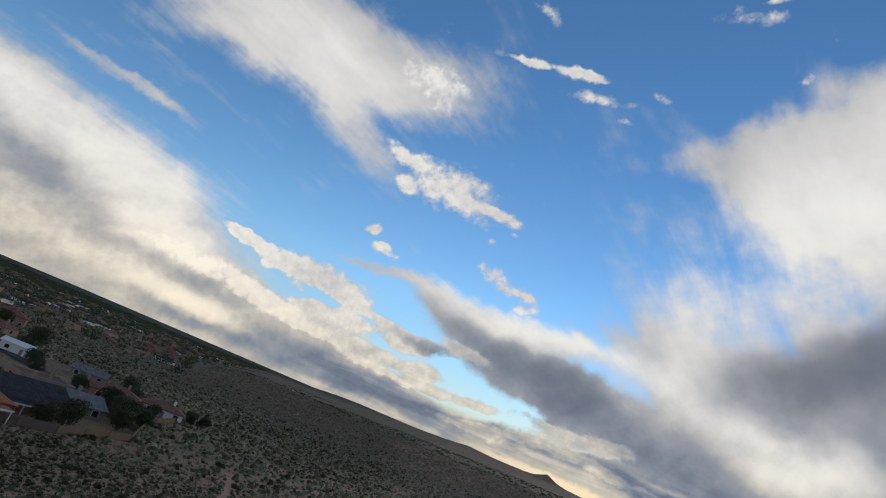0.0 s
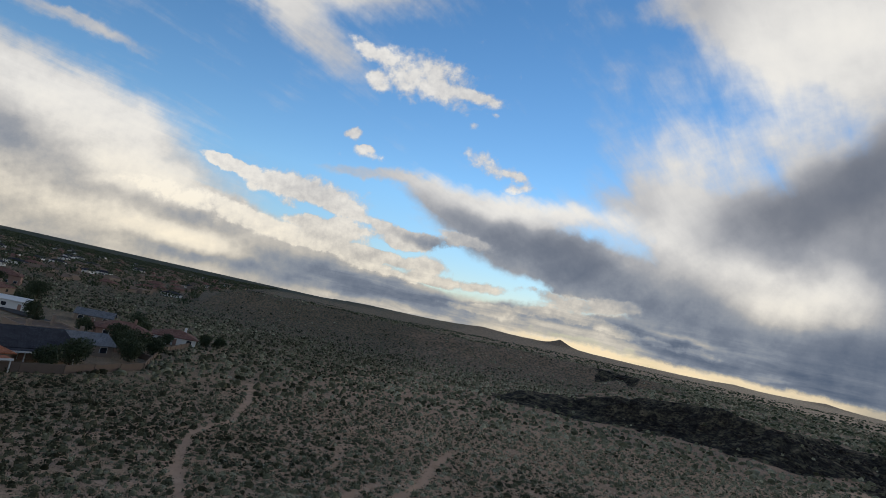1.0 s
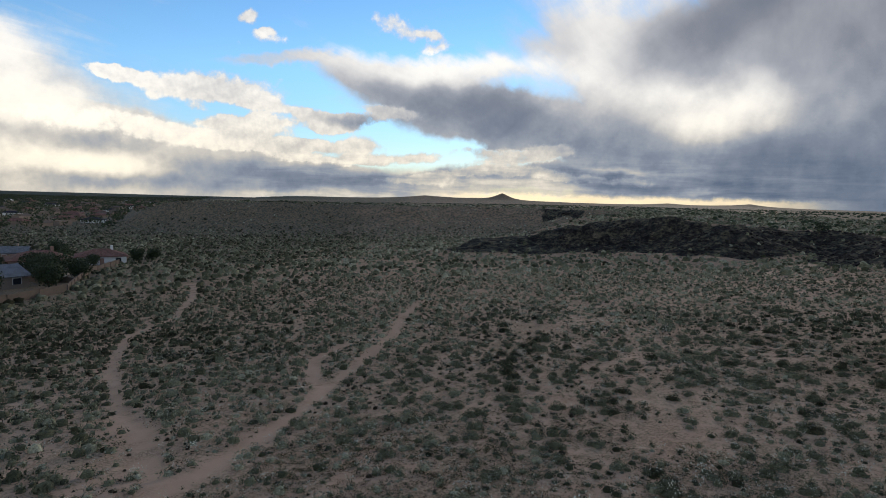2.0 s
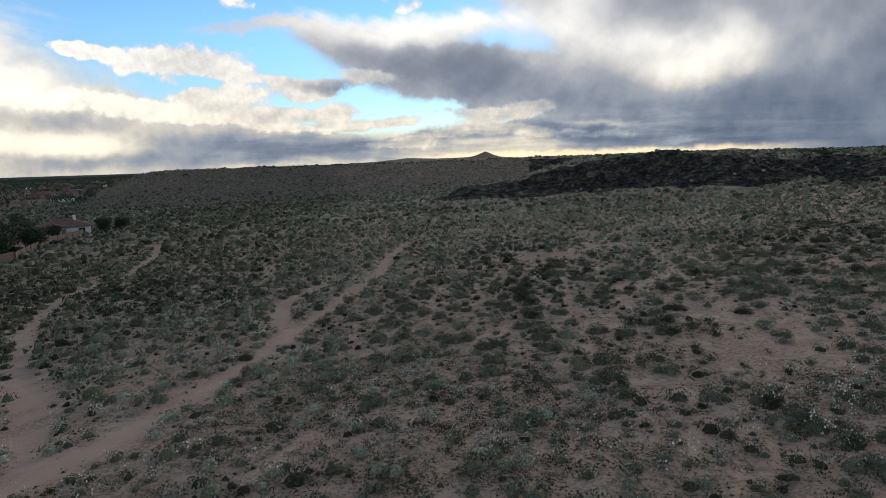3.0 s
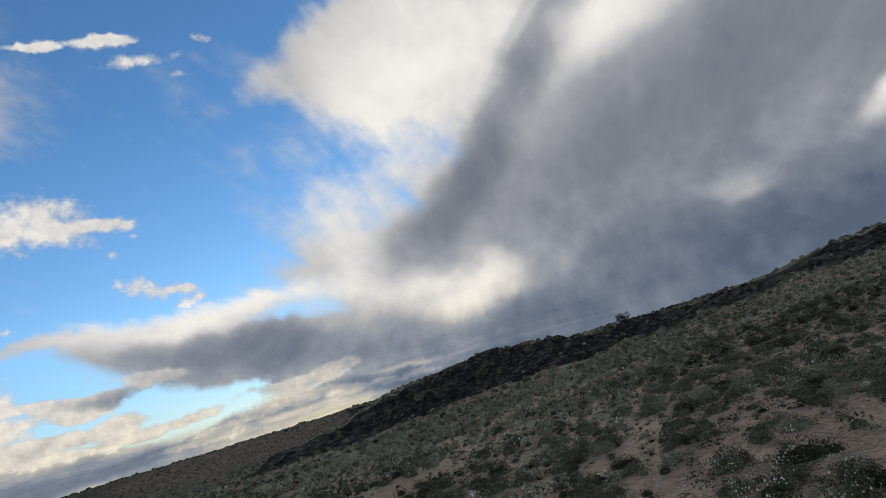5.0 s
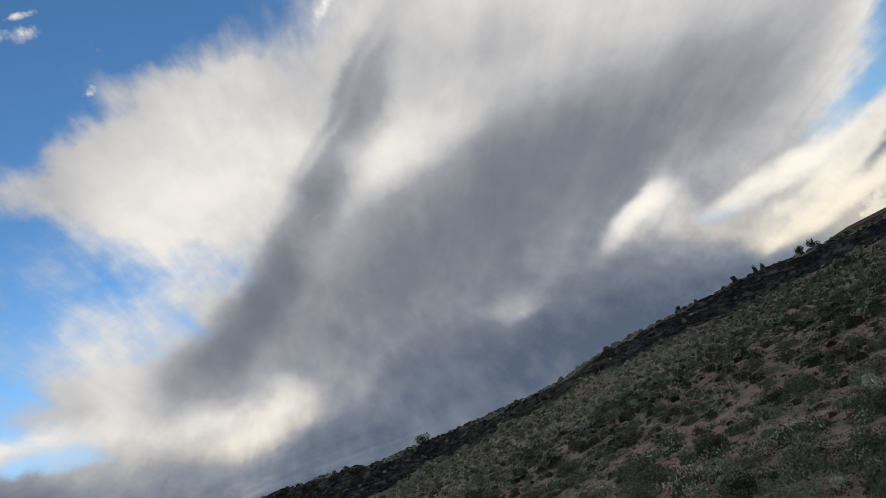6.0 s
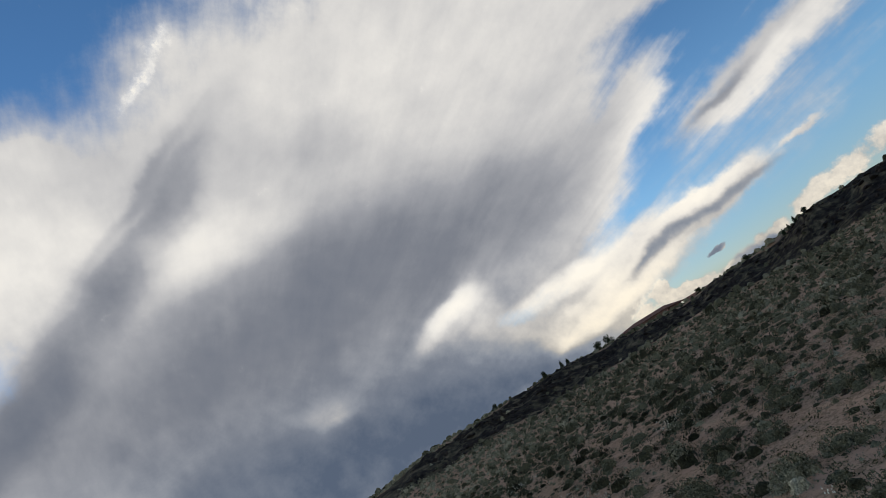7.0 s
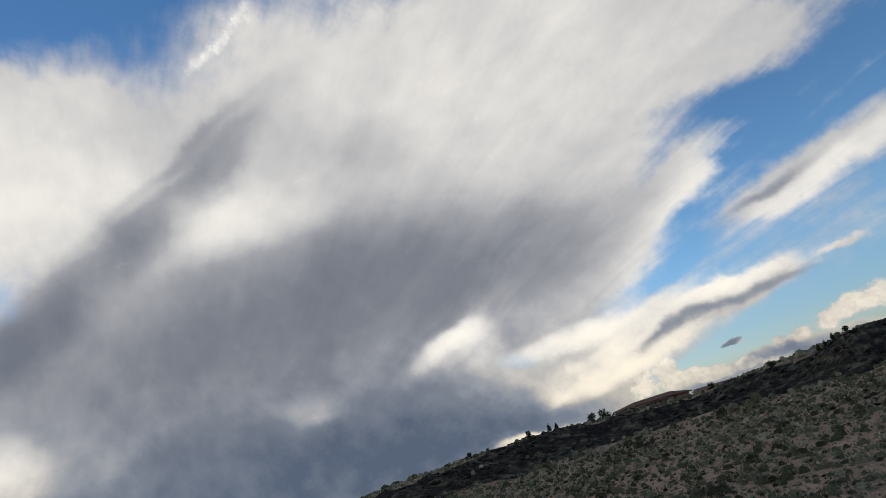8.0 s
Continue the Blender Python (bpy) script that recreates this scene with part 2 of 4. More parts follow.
SHADE += [
    (-65.4, -16.2, -12, 19.7, 0.59, -0.20, 0),
    (-69.8, -12.7, -19, 4.5, 1.05, 0.55, 0),
    (-74.4, -4.5, -20, 5.2, 1.62, 0.50, 0),
    (-37.3, -7.2, -16, 12.1, 0.77, 0.40, 0),
    (-29.7, -14.0, -22, 9.8, 1.23, -0.15, 0),
    (-2.0, -21.5, -7, 7.2, 2.40, -0.45, 0),
    (-16.2, -21.5, -3, 3.2, 0.33, 0.54, 0),
    (-9.1, -23.6, -6, 1.9, 0.31, 0.90, 0),
    (33.2, -10.3, 37, 3.1, 0.88, 0.80, 0),
    (49.3, -12.7, 29, 5.6, 0.42, 0.60, 0),
]
SHADE += [
    (22.7, 8.8, -7, 14.1, 3.67, -0.22, 0),
    (1.9, 17.1, 15, 7.0, 1.81, -0.20, 0),
    (39.2, -20.4, 16, 4.2, 0.40, 1.20, 0),
    (62.8, -12.0, 26, 1.2, 0.36, -1.50, 0),
    (39.1, -11.3, 54, 3.0, 1.55, -0.25, 0),
    (7.3, 8.3, 43, 7.3, 0.42, -0.20, 0),
    (20.2, 8.6, 21, 10.9, 2.44, -0.20, 0),
    (7.2, 6.3, 42, 6.9, 0.62, -0.15, 0),
    (-4.5, 5.0, 3, 3.4, 1.30, 0.25, 0),
    (33.8, -11.7, 39, 2.8, 0.77, 0.40, 0),
    (48.0, -12.3, 24, 5.4, 0.65, 0.60, 0),
    (20.1, -15.8, 1, 1.5, 0.56, 0.30, 0),
]


def patches(where, table, total, outer=1.45, core=1.0):
    """Soft oval patches at a place of the sky map, added to total one after the other."""
    for x, y, turn, long, wide, amount, edge in table:
        node = TREE.nodes.new("ShaderNodeMapping")
        node.vector_type = "TEXTURE"
        plug(node, 0, vec_node("MULTIPLY_ADD", total, (1e-9, 1e-9, 0), where))
        node.inputs["Location"].default_value = (x, y, 0)
        node.inputs["Rotation"].default_value = (0, 0, radians(turn))
        node.inputs["Scale"].default_value = (long, wide, 1)
        part_of = step_node(vec_node("LENGTH", Val(node.outputs[0])), outer, 0.35 * core + edge, 0.0, amount)
        total = total + part_of
    return total


way = Val(TREE.nodes.new("ShaderNodeTexCoord").outputs["Generated"])
way = vec_node("NORMALIZE", way)
A0, E0 = radians(35), radians(25)
MID = Vector((math.sin(A0) * math.cos(E0), math.cos(A0) * math.cos(E0), math.sin(E0)))
EAST = Vector((math.cos(A0), -math.sin(A0), 0))
UP = EAST.cross(MID) if EAST.cross(MID).z > 0 else MID.cross(EAST)
near = vec_node("DOT_PRODUCT", way, tuple(MID)) + 1.0001
chart = joined(vec_node("DOT_PRODUCT", way, tuple(EAST)) * 114.6 / near, vec_node("DOT_PRODUCT", way, tuple(UP)) * 114.6 / near)
rise = vec_node("DOT_PRODUCT", way, (0, 0, 1))
# the cloud deck as a plane overhead, drawn out along the wind
WIND = radians(38)
deck = math_node("MAXIMUM", rise, 0.0) + 0.22
along = vec_node("DOT_PRODUCT", way, (math.sin(WIND), math.cos(WIND), 0)) / deck
across = vec_node("DOT_PRODUCT", way, (math.cos(WIND), -math.sin(WIND), 0)) / deck
streak = noise_node(joined(along * 0.55, across * 1.9), 1.9, 6.0, 0.55, warp=0.5)
puff = noise_node(chart, 0.11, 8.0, 0.6)
fine = noise_node(chart, 0.45, 6.0, 0.62)
grit = noise_node(chart, 0.95, 5.0, 0.62)
strata = noise_node(joined(math_node("ARCTAN2", vec_node("DOT_PRODUCT", way, (1, 0, 0)), vec_node("DOT_PRODUCT", way, (0, 1, 0))) * 5.0, rise * 42.0), 1.6, 5.0, 0.6, warp=0.4)
low = step_node(rise, 0.1, 0.03) * step_node(vec_node("DOT_PRODUCT", way, (math.sin(radians(11)), math.cos(radians(11)), 0)), 0.84, 0.95)
fibre = noise_node(joined(along * 0.9, across * 4.5), 2.4, 6.0, 0.6, warp=0.3)
# wind-torn edges: the map is pushed about before the patches are laid on it
push = vec_node("SUBTRACT", noise_node(chart, 0.07, 5.0, 0.55, colour=True), (0.5, 0.5, 0.5))
push2 = vec_node("SUBTRACT", noise_node(chart, 0.5, 5.0, 0.6, colour=True), (0.5, 0.5, 0.5))
torn = vec_node("MULTIPLY", vec_node("ADD", vec_node("ADD", chart, scaled(push, 7.0)), scaled(push2, 1.6)), (1, 1, 0))
swept = vec_node("MULTIPLY", vec_node("ADD", vec_node("ADD", chart, scaled(push, 6.0)), scaled(push2, 0.5)), (1, 1, 0))
frayed = vec_node("MULTIPLY", vec_node("ADD", vec_node("ADD", chart, scaled(push, 0.6)), scaled(push2, 1.3)), (1, 1, 0))

# the deck goes on behind
behind = step_node(vec_node("DOT_PRODUCT", way, tuple(MID)), 0.1, -0.35)
high = step_node(rise, 0.03, 0.3)
soft_cloud = patches(torn, COVER, (streak - 0.5) * (high * 0.75 + 0.25) + (fibre - 0.5) * high * 0.9 + (fine - 0.5) * high * 0.35 + (strata - 0.5) * low * 1.3 + (puff - 0.5) * 0.9 + behind * 0.75 + step_node(rise, 0.05, 0.0, 0.0, 0.9))
# the gap under the clouds where the low sun shines through
west = step_node(vec_node("DOT_PRODUCT", way, (math.sin(radians(19)), math.cos(radians(19)), 0)), 0.935, 0.985)
gap = step_node(rise + (fine - 0.5) * 0.02 + (grit - 0.5) * 0.012, 0.017, 0.006) * west
veil = step_node(soft_cloud, 0.04, 1.0)
heap = step_node(patches(frayed, CRISP, (fine - 0.5) * 1.7 + (grit - 0.5) * 0.9 + veil * 1e-9, 1.75, 0.4), 0.3, 1.05)
cover = math_node("MAXIMUM", veil, heap)
light = patches(swept, SHADE, cover * 1e-9 + 0.14, 1.9, 0.0)
light = light / (math_node("ABSOLUTE", light) * 0.75 + 1.0)
shade = light * 0.62 + 0.52 + (streak - 0.5) * (high * 0.22 + 0.06) + (fibre - 0.5) * high * 0.12 + (puff - 0.5) * (high * -0.38 + 0.55) + (fine - 0.5) * (high * -0.27 + 0.36) + (strata - 0.5) * low * 0.65
shade = shade * (gap * -0.6 + 1.0) + gap * 0.72
shade = shade + heap * ((grit - 0.5) * 0.32 + veil * 0.06 + 0.12)
cloud_colour = ramp_node(shade, [(0.0, (0.098, 0.122, 0.17)), (0.25, (0.196, 0.213, 0.253)), (0.45, (0.34, 0.352, 0.385)),
                                 (0.65, (0.57, 0.57, 0.575)), (0.8, (0.79, 0.775, 0.745)), (0.97, (0.96, 0.925, 0.85))])
cloud_colour = mix_node(gap * 0.5, cloud_colour, mix_node(1.0, cloud_colour, (1.0, 0.82, 0.5, 1), "MULTIPLY"))
# low clouds are seen through more air, warmed by the evening sun
cloud_colour = mix_node(step_node(rise, 0.22, 0.0) * step_node(shade, 0.25, 0.6, 0.1, 1.0), cloud_colour, mix_node(1.0, cloud_colour, (1.0, 0.93, 0.80, 1), "MULTIPLY"))
# their shaded undersides are seen through blue air
cloud_colour = mix_node(step_node(rise, 0.28, 0.03) * step_node(shade, 0.62, 0.3), cloud_colour, mix_node(1.0, cloud_colour, (0.92, 1.0, 1.08, 1), "MULTIPLY"))

sky = TREE.nodes.new("ShaderNodeTexSky")
sky.sky_type, sky.sun_disc = "NISHITA", False
sky.sun_elevation, sky.sun_rotation = radians(SUN_ELEVATION), radians(SUN_AZIMUTH)
sky.air_density, sky.dust_density, sky.ozone_density = 1.0, 0.0, 4.0
air = ramp_node(rise, [(0.0, (0.10, 0.095, 0.09)), (0.06, (0.2, 0.168, 0.172)), (0.2, (0.242, 0.222, 0.215)), (0.5, (0.178, 0.187, 0.19))])
clear = mix_node(1.0, Val(sky.outputs[0]), air, "MULTIPLY")
background = TREE.nodes.new("ShaderNodeBackground")
plug(background, 0, mix_node(cover, clear, cloud_colour))
background.inputs[1].default_value = 1.0
world_out = TREE.nodes.new("ShaderNodeOutputWorld")
TREE.links.new(background.outputs[0], world_out.inputs[0])

# the sun, veiled by cloud
lamp = bpy.data.lights.new("sun", "SUN")
lamp.energy, lamp.angle, lamp.color = 1.1, radians(14), (1.0, 0.9, 0.76)
sun = new("sun", lamp)
sun.matrix_world = look((0, 0, 60), (-math.sin(radians(SUN_AZIMUTH)) * 60, -math.cos(radians(SUN_AZIMUTH)) * 60, 60 - 60 * math.tan(radians(SUN_ELEVATION))))

# ---- materials ----
def attribute(name):
    node = TREE.nodes.new("ShaderNodeAttribute")
    node.attribute_name = name
    return Val(node.outputs["Fac"])


def island():
    return Val(TREE.nodes.new("ShaderNodeNewGeometry").outputs["Random Per Island"])


def object_random():
    return Val(TREE.nodes.new("ShaderNodeObjectInfo").outputs["Random"])


def place():
    return Val(TREE.nodes.new("ShaderNodeNewGeometry").outputs["Position"])


def surface(name, build, rough=0.9, bump=0.0, metal=0.0, size=0.02):
    """A material; build() lays its nodes and returns its colour, and the relief if bump is set."""
    global TREE
    m = bpy.data.materials.new(name)
    m.use_nodes = True
    kept, TREE = TREE, m.node_tree
    shader = TREE.nodes["Principled BSDF"]
    colour, relief = build()
    plug(shader, "Base Color", colour)
    plug(shader, "Roughness", rough)
    plug(shader, "Metallic", metal)
    shader.inputs["Specular IOR Level"].default_value = 0.3 if rough < 0.8 else 0.03
    if bump:
        node = TREE.nodes.new("ShaderNodeBump")
        node.inputs["Strength"].default_value, node.inputs["Distance"].default_value = bump, size
        plug(node, "Height", relief)
        TREE.links.new(node.outputs[0], shader.inputs["Normal"])
    TREE = kept
    return m


def sand_nodes():
    p = place()
    broad, mid, grain = noise_node(p, 0.06, 4.0), noise_node(p, 0.7, 5.0, 0.6), noise_node(p, 9.0, 4.0, 0.65)
    col = ramp_node(broad * 0.35 + mid * 0.45 + grain * 0.2, [(0.3, (0.34, 0.215, 0.142)), (0.5, (0.46, 0.302, 0.203)), (0.7, (0.57, 0.395, 0.272))])
    # dry litter and seedlings between the plants
    litter = step_node(noise_node(p, 1.6, 6.0, 0.68) * 0.65 + noise_node(p, 0.18, 3.0) * 0.35, 0.43, 0.5)
    speck = step_node(noise_node(p, 7.0, 4.0, 0.75), 0.46, 0.54)
    tread = attribute("tread")
    loose = math_node("SUBTRACT", 1.0, tread)
    green = ramp_node(noise_node(p, 0.5, 3.0), [(0.3, (0.085, 0.062, 0.036)), (0.5, (0.075, 0.075, 0.037)), (0.75, (0.125, 0.125, 0.07))])
    # short dry grass on the low ground towards the yards
    turf = step_node(vec_node("DOT_PRODUCT", p, (1, 0, 0)) + (noise_node(p, 0.05, 3.0) - 0.5) * 40.0, -22.0, -55.0)
    col = mix_node(turf * loose * (speck * 0.5 + 0.25), col, (0.098, 0.092, 0.058, 1))
    col = mix_node(litter * loose * (speck * 0.45 + 0.08), col, green)
    col = mix_node(tread * 0.6, col, (0.46, 0.308, 0.208, 1))
    # scrub too far off to be built plant by plant
    yonder = step_node(vec_node("LENGTH", vec_node("SUBTRACT", p, (10, 60, 0))), 80.0, 260.0)
    cell = TREE.nodes.new("ShaderNodeTexVoronoi")
    plug(cell, "Vector", p)
    plug(cell, "Scale", 0.55)
    dots = step_node(Val(cell.outputs["Distance"]) + noise_node(p, 1.2, 3.0) * 0.5, 0.85, 0.55)
    col = mix_node(yonder * (dots * 0.5 + 0.36), col, (0.084, 0.088, 0.067, 1))
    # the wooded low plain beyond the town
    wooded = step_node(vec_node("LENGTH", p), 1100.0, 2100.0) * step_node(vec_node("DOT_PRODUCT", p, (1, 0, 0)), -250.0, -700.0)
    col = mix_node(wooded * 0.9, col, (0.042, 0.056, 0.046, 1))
    rock = attribute("rock")
    crag = noise_node(p, 0.9, 6.0, 0.7)
    black = ramp_node(crag * 0.5 + noise_node(p, 0.3, 4.0, 0.6) * 0.5, [(0.40, (0.012, 0.011, 0.011)), (0.48, (0.032, 0.029, 0.025)), (0.54, (0.075, 0.068, 0.045)), (0.64, (0.17, 0.14, 0.095))])
    col = mix_node(step_node(rock + (noise_node(p, 0.45, 5.0, 0.65) - 0.5) * 0.7, 0.3, 0.62), col, black)
    relief = mid * 0.5 + grain * 0.12 + crag * rock * 2.0
    return col, relief


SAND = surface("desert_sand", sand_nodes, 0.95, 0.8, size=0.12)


def plant_nodes(stops):
    def build():
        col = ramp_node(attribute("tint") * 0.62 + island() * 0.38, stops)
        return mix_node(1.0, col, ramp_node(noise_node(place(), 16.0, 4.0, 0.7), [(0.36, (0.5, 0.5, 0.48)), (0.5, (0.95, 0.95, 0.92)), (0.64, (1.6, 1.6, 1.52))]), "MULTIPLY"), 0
    return build


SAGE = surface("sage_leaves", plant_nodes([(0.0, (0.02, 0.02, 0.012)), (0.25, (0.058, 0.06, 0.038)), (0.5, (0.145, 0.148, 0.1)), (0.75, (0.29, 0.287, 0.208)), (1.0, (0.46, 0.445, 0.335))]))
WEED = surface("low_weeds", plant_nodes([(0.0, (0.045, 0.03, 0.018)), (0.25, (0.07, 0.058, 0.034)), (0.55, (0.1, 0.1, 0.057)), (1.0, (0.22, 0.21, 0.13))]))
CUSHION = surface("cushion_plant", plant_nodes([(0.0, (0.025, 0.02, 0.015)), (1.0, (0.06, 0.048, 0.034))]))
FLOWER = surface("white_flowers", plant_nodes([(0.0, (0.42, 0.42, 0.33)), (1.0, (0.72, 0.7, 0.58))]))


def basalt_nodes():
    p = place()
    c = noise_node(p, 2.2, 6.0, 0.7)
    col = ramp_node(c * 0.7 + island() * 0.3, [(0.25, (0.014, 0.013, 0.013)), (0.5, (0.034, 0.03, 0.028)), (0.7, (0.048, 0.041, 0.035)), (0.9, (0.07, 0.057, 0.046))])
    return col, c


BASALT = surface("basalt", basalt_nodes, 0.85, 0.7, size=0.06)

# ---- the lie of the land ----
# the edge of the mesa in plan: x, y, height, how far its slope reaches
RIM = [(112, -60, 12, 16), (112, 0, 12, 16), (120, 24, 12.0, 15), (133, 37, 12.1, 14), (140, 51, 10.7, 16), (154, 70, 9.9, 18), (150, 94, 10.6, 17),
       (141, 106, 9.9, 18), (122, 112, 9.5, 18), (103, 116, 7.9, 15), (106, 127, 6.5, 12), (112, 140, 6.2, 12), (122, 158, 6.1, 12), (130, 172, 6.3, 12), (134, 188, 6.6, 12),
       (126, 200, 6.8, 12), (113, 203, 7.0, 12), (102, 194, 7.4, 12), (93, 182, 8.6, 12), (84, 180, 9.5, 13), (77, 188, 9.7, 13), (68, 197, 9.4, 13), (60, 204, 8.1, 13), (50, 207, 5.8, 13), (38, 208, 3.0, 12), (27, 209, 0.8, 12),
       (38, 217, 3.0, 12), (52, 224, 6.5, 14), (64, 240, 8.4, 18), (84, 266, 9, 20), (112, 305, 9.2, 20), (122, 380, 9.3, 22), (100, 440, 9.4, 24), (48, 450, 9.0, 24), (0, 430, 8.0, 24), (-60, 436, 8.2, 24),
       (-140, 415, 8.4, 20), (-163, 422, 7.4, 14), (-182, 440, 4.6, 12), (-196, 490, 2.2, 14), (-225, 560, 1, 20), (-320, 900, 1, 60), (-640, 2000, -2, 150)]
BEHIND = [(-900, 6000), (6000, 6000), (6000, -3000), (100, -3000)]
TRAILS = [
    [(-19.9, 29.0), (-14.5, 35.6), (-11.8, 43.4), (-9.8, 46.9), (-8.2, 50.8), (-6.9, 55.8), (-6.1, 60.5), (-4.6, 66.5), (-2.1, 78.4), (-1.2, 89.2), (0.6, 99.5)],
    [(-11.0, 44.1), (-12.2, 46.3), (-15.4, 51.8), (-19.7, 58.1), (-24.5, 66.9), (-27.7, 74.5), (-30.4, 82.4), (-30.3, 94.1), (-35.7, 114.9), (-43.6, 137.4)],
    [(-6.1, 60.5), (-7.7, 63.5), (-8.3, 69.6), (-6.3, 75.3)],
]


def smooth(a, b, x):
    k = np.clip((np.asarray(x, float) - a) / (b - a), 0, 1)
    return k * k * (3 - 2 * k)


def lumps(x, y, size, seed=0, octaves=3):
    """Value noise from -1 to 1 over the plan."""
    out, amp, total = 0.0, 1.0, 0.0
    for o in range(octaves):
        u, v = np.asarray(x) / size + 17.3 * o + 5.1 * seed, np.asarray(y) / size - 9.7 * o + 3.7 * seed
        i, j = np.floor(u), np.floor(v)
        a, b = u - i, v - j
        a, b = a * a * (3 - 2 * a), b * b * (3 - 2 * b)
        rnd = lambda p, q: np.modf(np.abs(np.sin(p * 127.1 + q * 311.7 + seed * 74.7) * 43758.5453))[0]
        n = (rnd(i, j) * (1 - a) + rnd(i + 1, j) * a) * (1 - b) + (rnd(i, j + 1) * (1 - a) + rnd(i + 1, j + 1) * a) * b
        out, total, amp, size = out + amp * (2 * n - 1), total + amp, amp * 0.5, size * 0.5
    return out / total


def rim_near(x, y):
    """For each place: how far the mesa's edge is (below zero on top of it), its height and the reach of its slope."""
    far, weight, top, reach = np.full(x.shape, 1e9), np.zeros(x.shape), np.zeros(x.shape), np.zeros(x.shape)
    for (ax, ay, az, al), (bx, by, bz, bl) in zip(RIM, RIM[1:]):
        dx, dy = bx - ax, by - ay
        k = np.clip(((x - ax) * dx + (y - ay) * dy) / (dx * dx + dy * dy), 0, 1)
        d = np.hypot(x - ax - k * dx, y - ay - k * dy)
        w = (d + 2.0) ** -4
        far, weight = np.minimum(far, d), weight + w
        top, reach = top + w * (az + k * (bz - az)), reach + w * (al + k * (bl - al))
    ring = [p[:2] for p in RIM] + BEHIND
    inside = np.zeros(x.shape, bool)
    for (ax, ay), (bx, by) in zip(ring, ring[1:] + ring[:1]):
        if ay != by:
            inside ^= ((ay > y) != (by > y)) & (x < (bx - ax) * (y - ay) / (by - ay) + ax)
    return np.where(inside, -far, far), top / weight, reach / weight


def trail_near(x, y):
    """How far the nearest trodden trail is."""
    far = np.full(x.shape, 1e9)
    for line in TRAILS:
        for (ax, ay), (bx, by) in zip(line, line[1:]):
            dx, dy = bx - ax, by - ay
            k = np.clip(((x - ax) * dx + (y - ay) * dy) / (dx * dx + dy * dy), 0, 1)
            far = np.minimum(far, np.hypot(x - ax - k * dx, y - ay - k * dy))
    return far


def basalt_share(x, y):
    """How much of the ground is black basalt rubble: the upper slope below the mesa's edge."""
    d, top, reach = rim_near(np.asarray(x, float), np.asarray(y, float))
    deep = reach * np.interp(y, [112, 135, 280, 310], [1.4, 1.85, 1.85, 0.7])
    d = d + 0.38 * reach * lumps(x, y, 42, 10) + 0.36 * reach * lumps(x, y, 18, 8) + 0.15 * reach * lumps(x, y, 6, 9)
    return smooth(1.0, 0.75, d / deep) * smooth(-3.0, 0.2, d) * np.where(np.asarray(y) > 300, 0.8 * smooth(0.24, 0.45, lumps(x, y, 60, 33)), smooth(224, 210, y))


def terrain(x, y, bumps=True):
    """The height of the ground."""
    x, y = np.asarray(x, float), np.asarray(y, float)
    floor = 0.0434 * x - 0.0349 * (y - 60) + 0.3
    floor = -12 * np.tanh(-floor / 12)
    floor = np.where(floor > 3, 3 + 2 * np.tanh((floor - 3) / 2), floor)
    d, top, reach = rim_near(x, y)
    top = top + 1.0 * lumps(x, y, 18, 22)
    # rounded buttresses with sharp gullies between them
    gully = 0.45 - 1.6 * np.abs(lumps(x, y, 34, 3, 1)) + 0.25 - 0.8 * np.abs(lumps(x, y, 13, 4, 1))
    d = d + smooth(0.0, 8, d) * (9.0 * gully + 2.0 * lumps(x, y, 6, 5)) * np.exp(-np.maximum(d, 0) / 40)
    low = floor + (top - floor) * np.exp(-np.maximum(d, 0) / reach)
    high = top + 4.0 * (1 - np.exp(np.minimum(d, 0) / 900)) + 0.3 * (1 - np.exp(np.minimum(d, 0) / 15))
    z = np.where(d > 0, low, high)
    z = z + (1.0 * lumps(x, y, 6.5, 23) + 0.45 * lumps(x, y, 2.6, 24, 1)) * basalt_share(x, y)
    # the volcanoes on the far skyline
    for vx, vy, r, h in ((488, 3295, 55, 36), (360, 3395, 420, 16), (69, 3500, 120, 10), (36, 3500, 260, 8), (1321, 3062, 90, 10), (1639, 2839, 90, 14), (1500, 2850, 400, 8)):
        z = z + h * np.exp(-np.hypot((x - vx) / r, (y - vy) / r) ** 1.3)
    if bumps:
        z = z + 0.12 * lumps(x, y, 7, 1) + 0.25 * lumps(x, y, 30, 2) * smooth(1500, 200, np.hypot(x, y))
        t = trail_near(x, y)
        z = z - 0.10 * smooth(1.2, 0.4, t)
    return z


def height(x, y):
    return float(terrain(np.array([x]), np.array([y]))[0])


# open patches of sand, and hollows thick with weeds
OPEN_SAND = [(9, 46.5, 2), (14.5, 49, 2.2), (16.5, 56, 2.5), (41, 67, 3), (31.5, 58, 2.6), (65, 58, 4), (-22, 51, 2.2), (-7, 64, 2)]
LUSH = [(-2.6, 50, 3), (4, 46.5, 3.2), (9.4, 50.3, 1.8), (14, 43, 3), (-4.6, 46, 2.5), (0, 42, 5)]


def bare_share(x, y):
    """Bare sand between the plants."""
    n = lumps(x, y, 9, 5) + 0.7 * lumps(x, y, 3.2, 6)
    for bx, by, size in OPEN_SAND:
        n = n + 1.1 * np.exp(-((x - bx) ** 2 + (y - by) ** 2) / size ** 2)
    for bx, by, size in LUSH:
        n = n - 1.4 * np.exp(-((x - bx) ** 2 + (y - by) ** 2) / size ** 2)
    return smooth(0.28, 0.58, n)


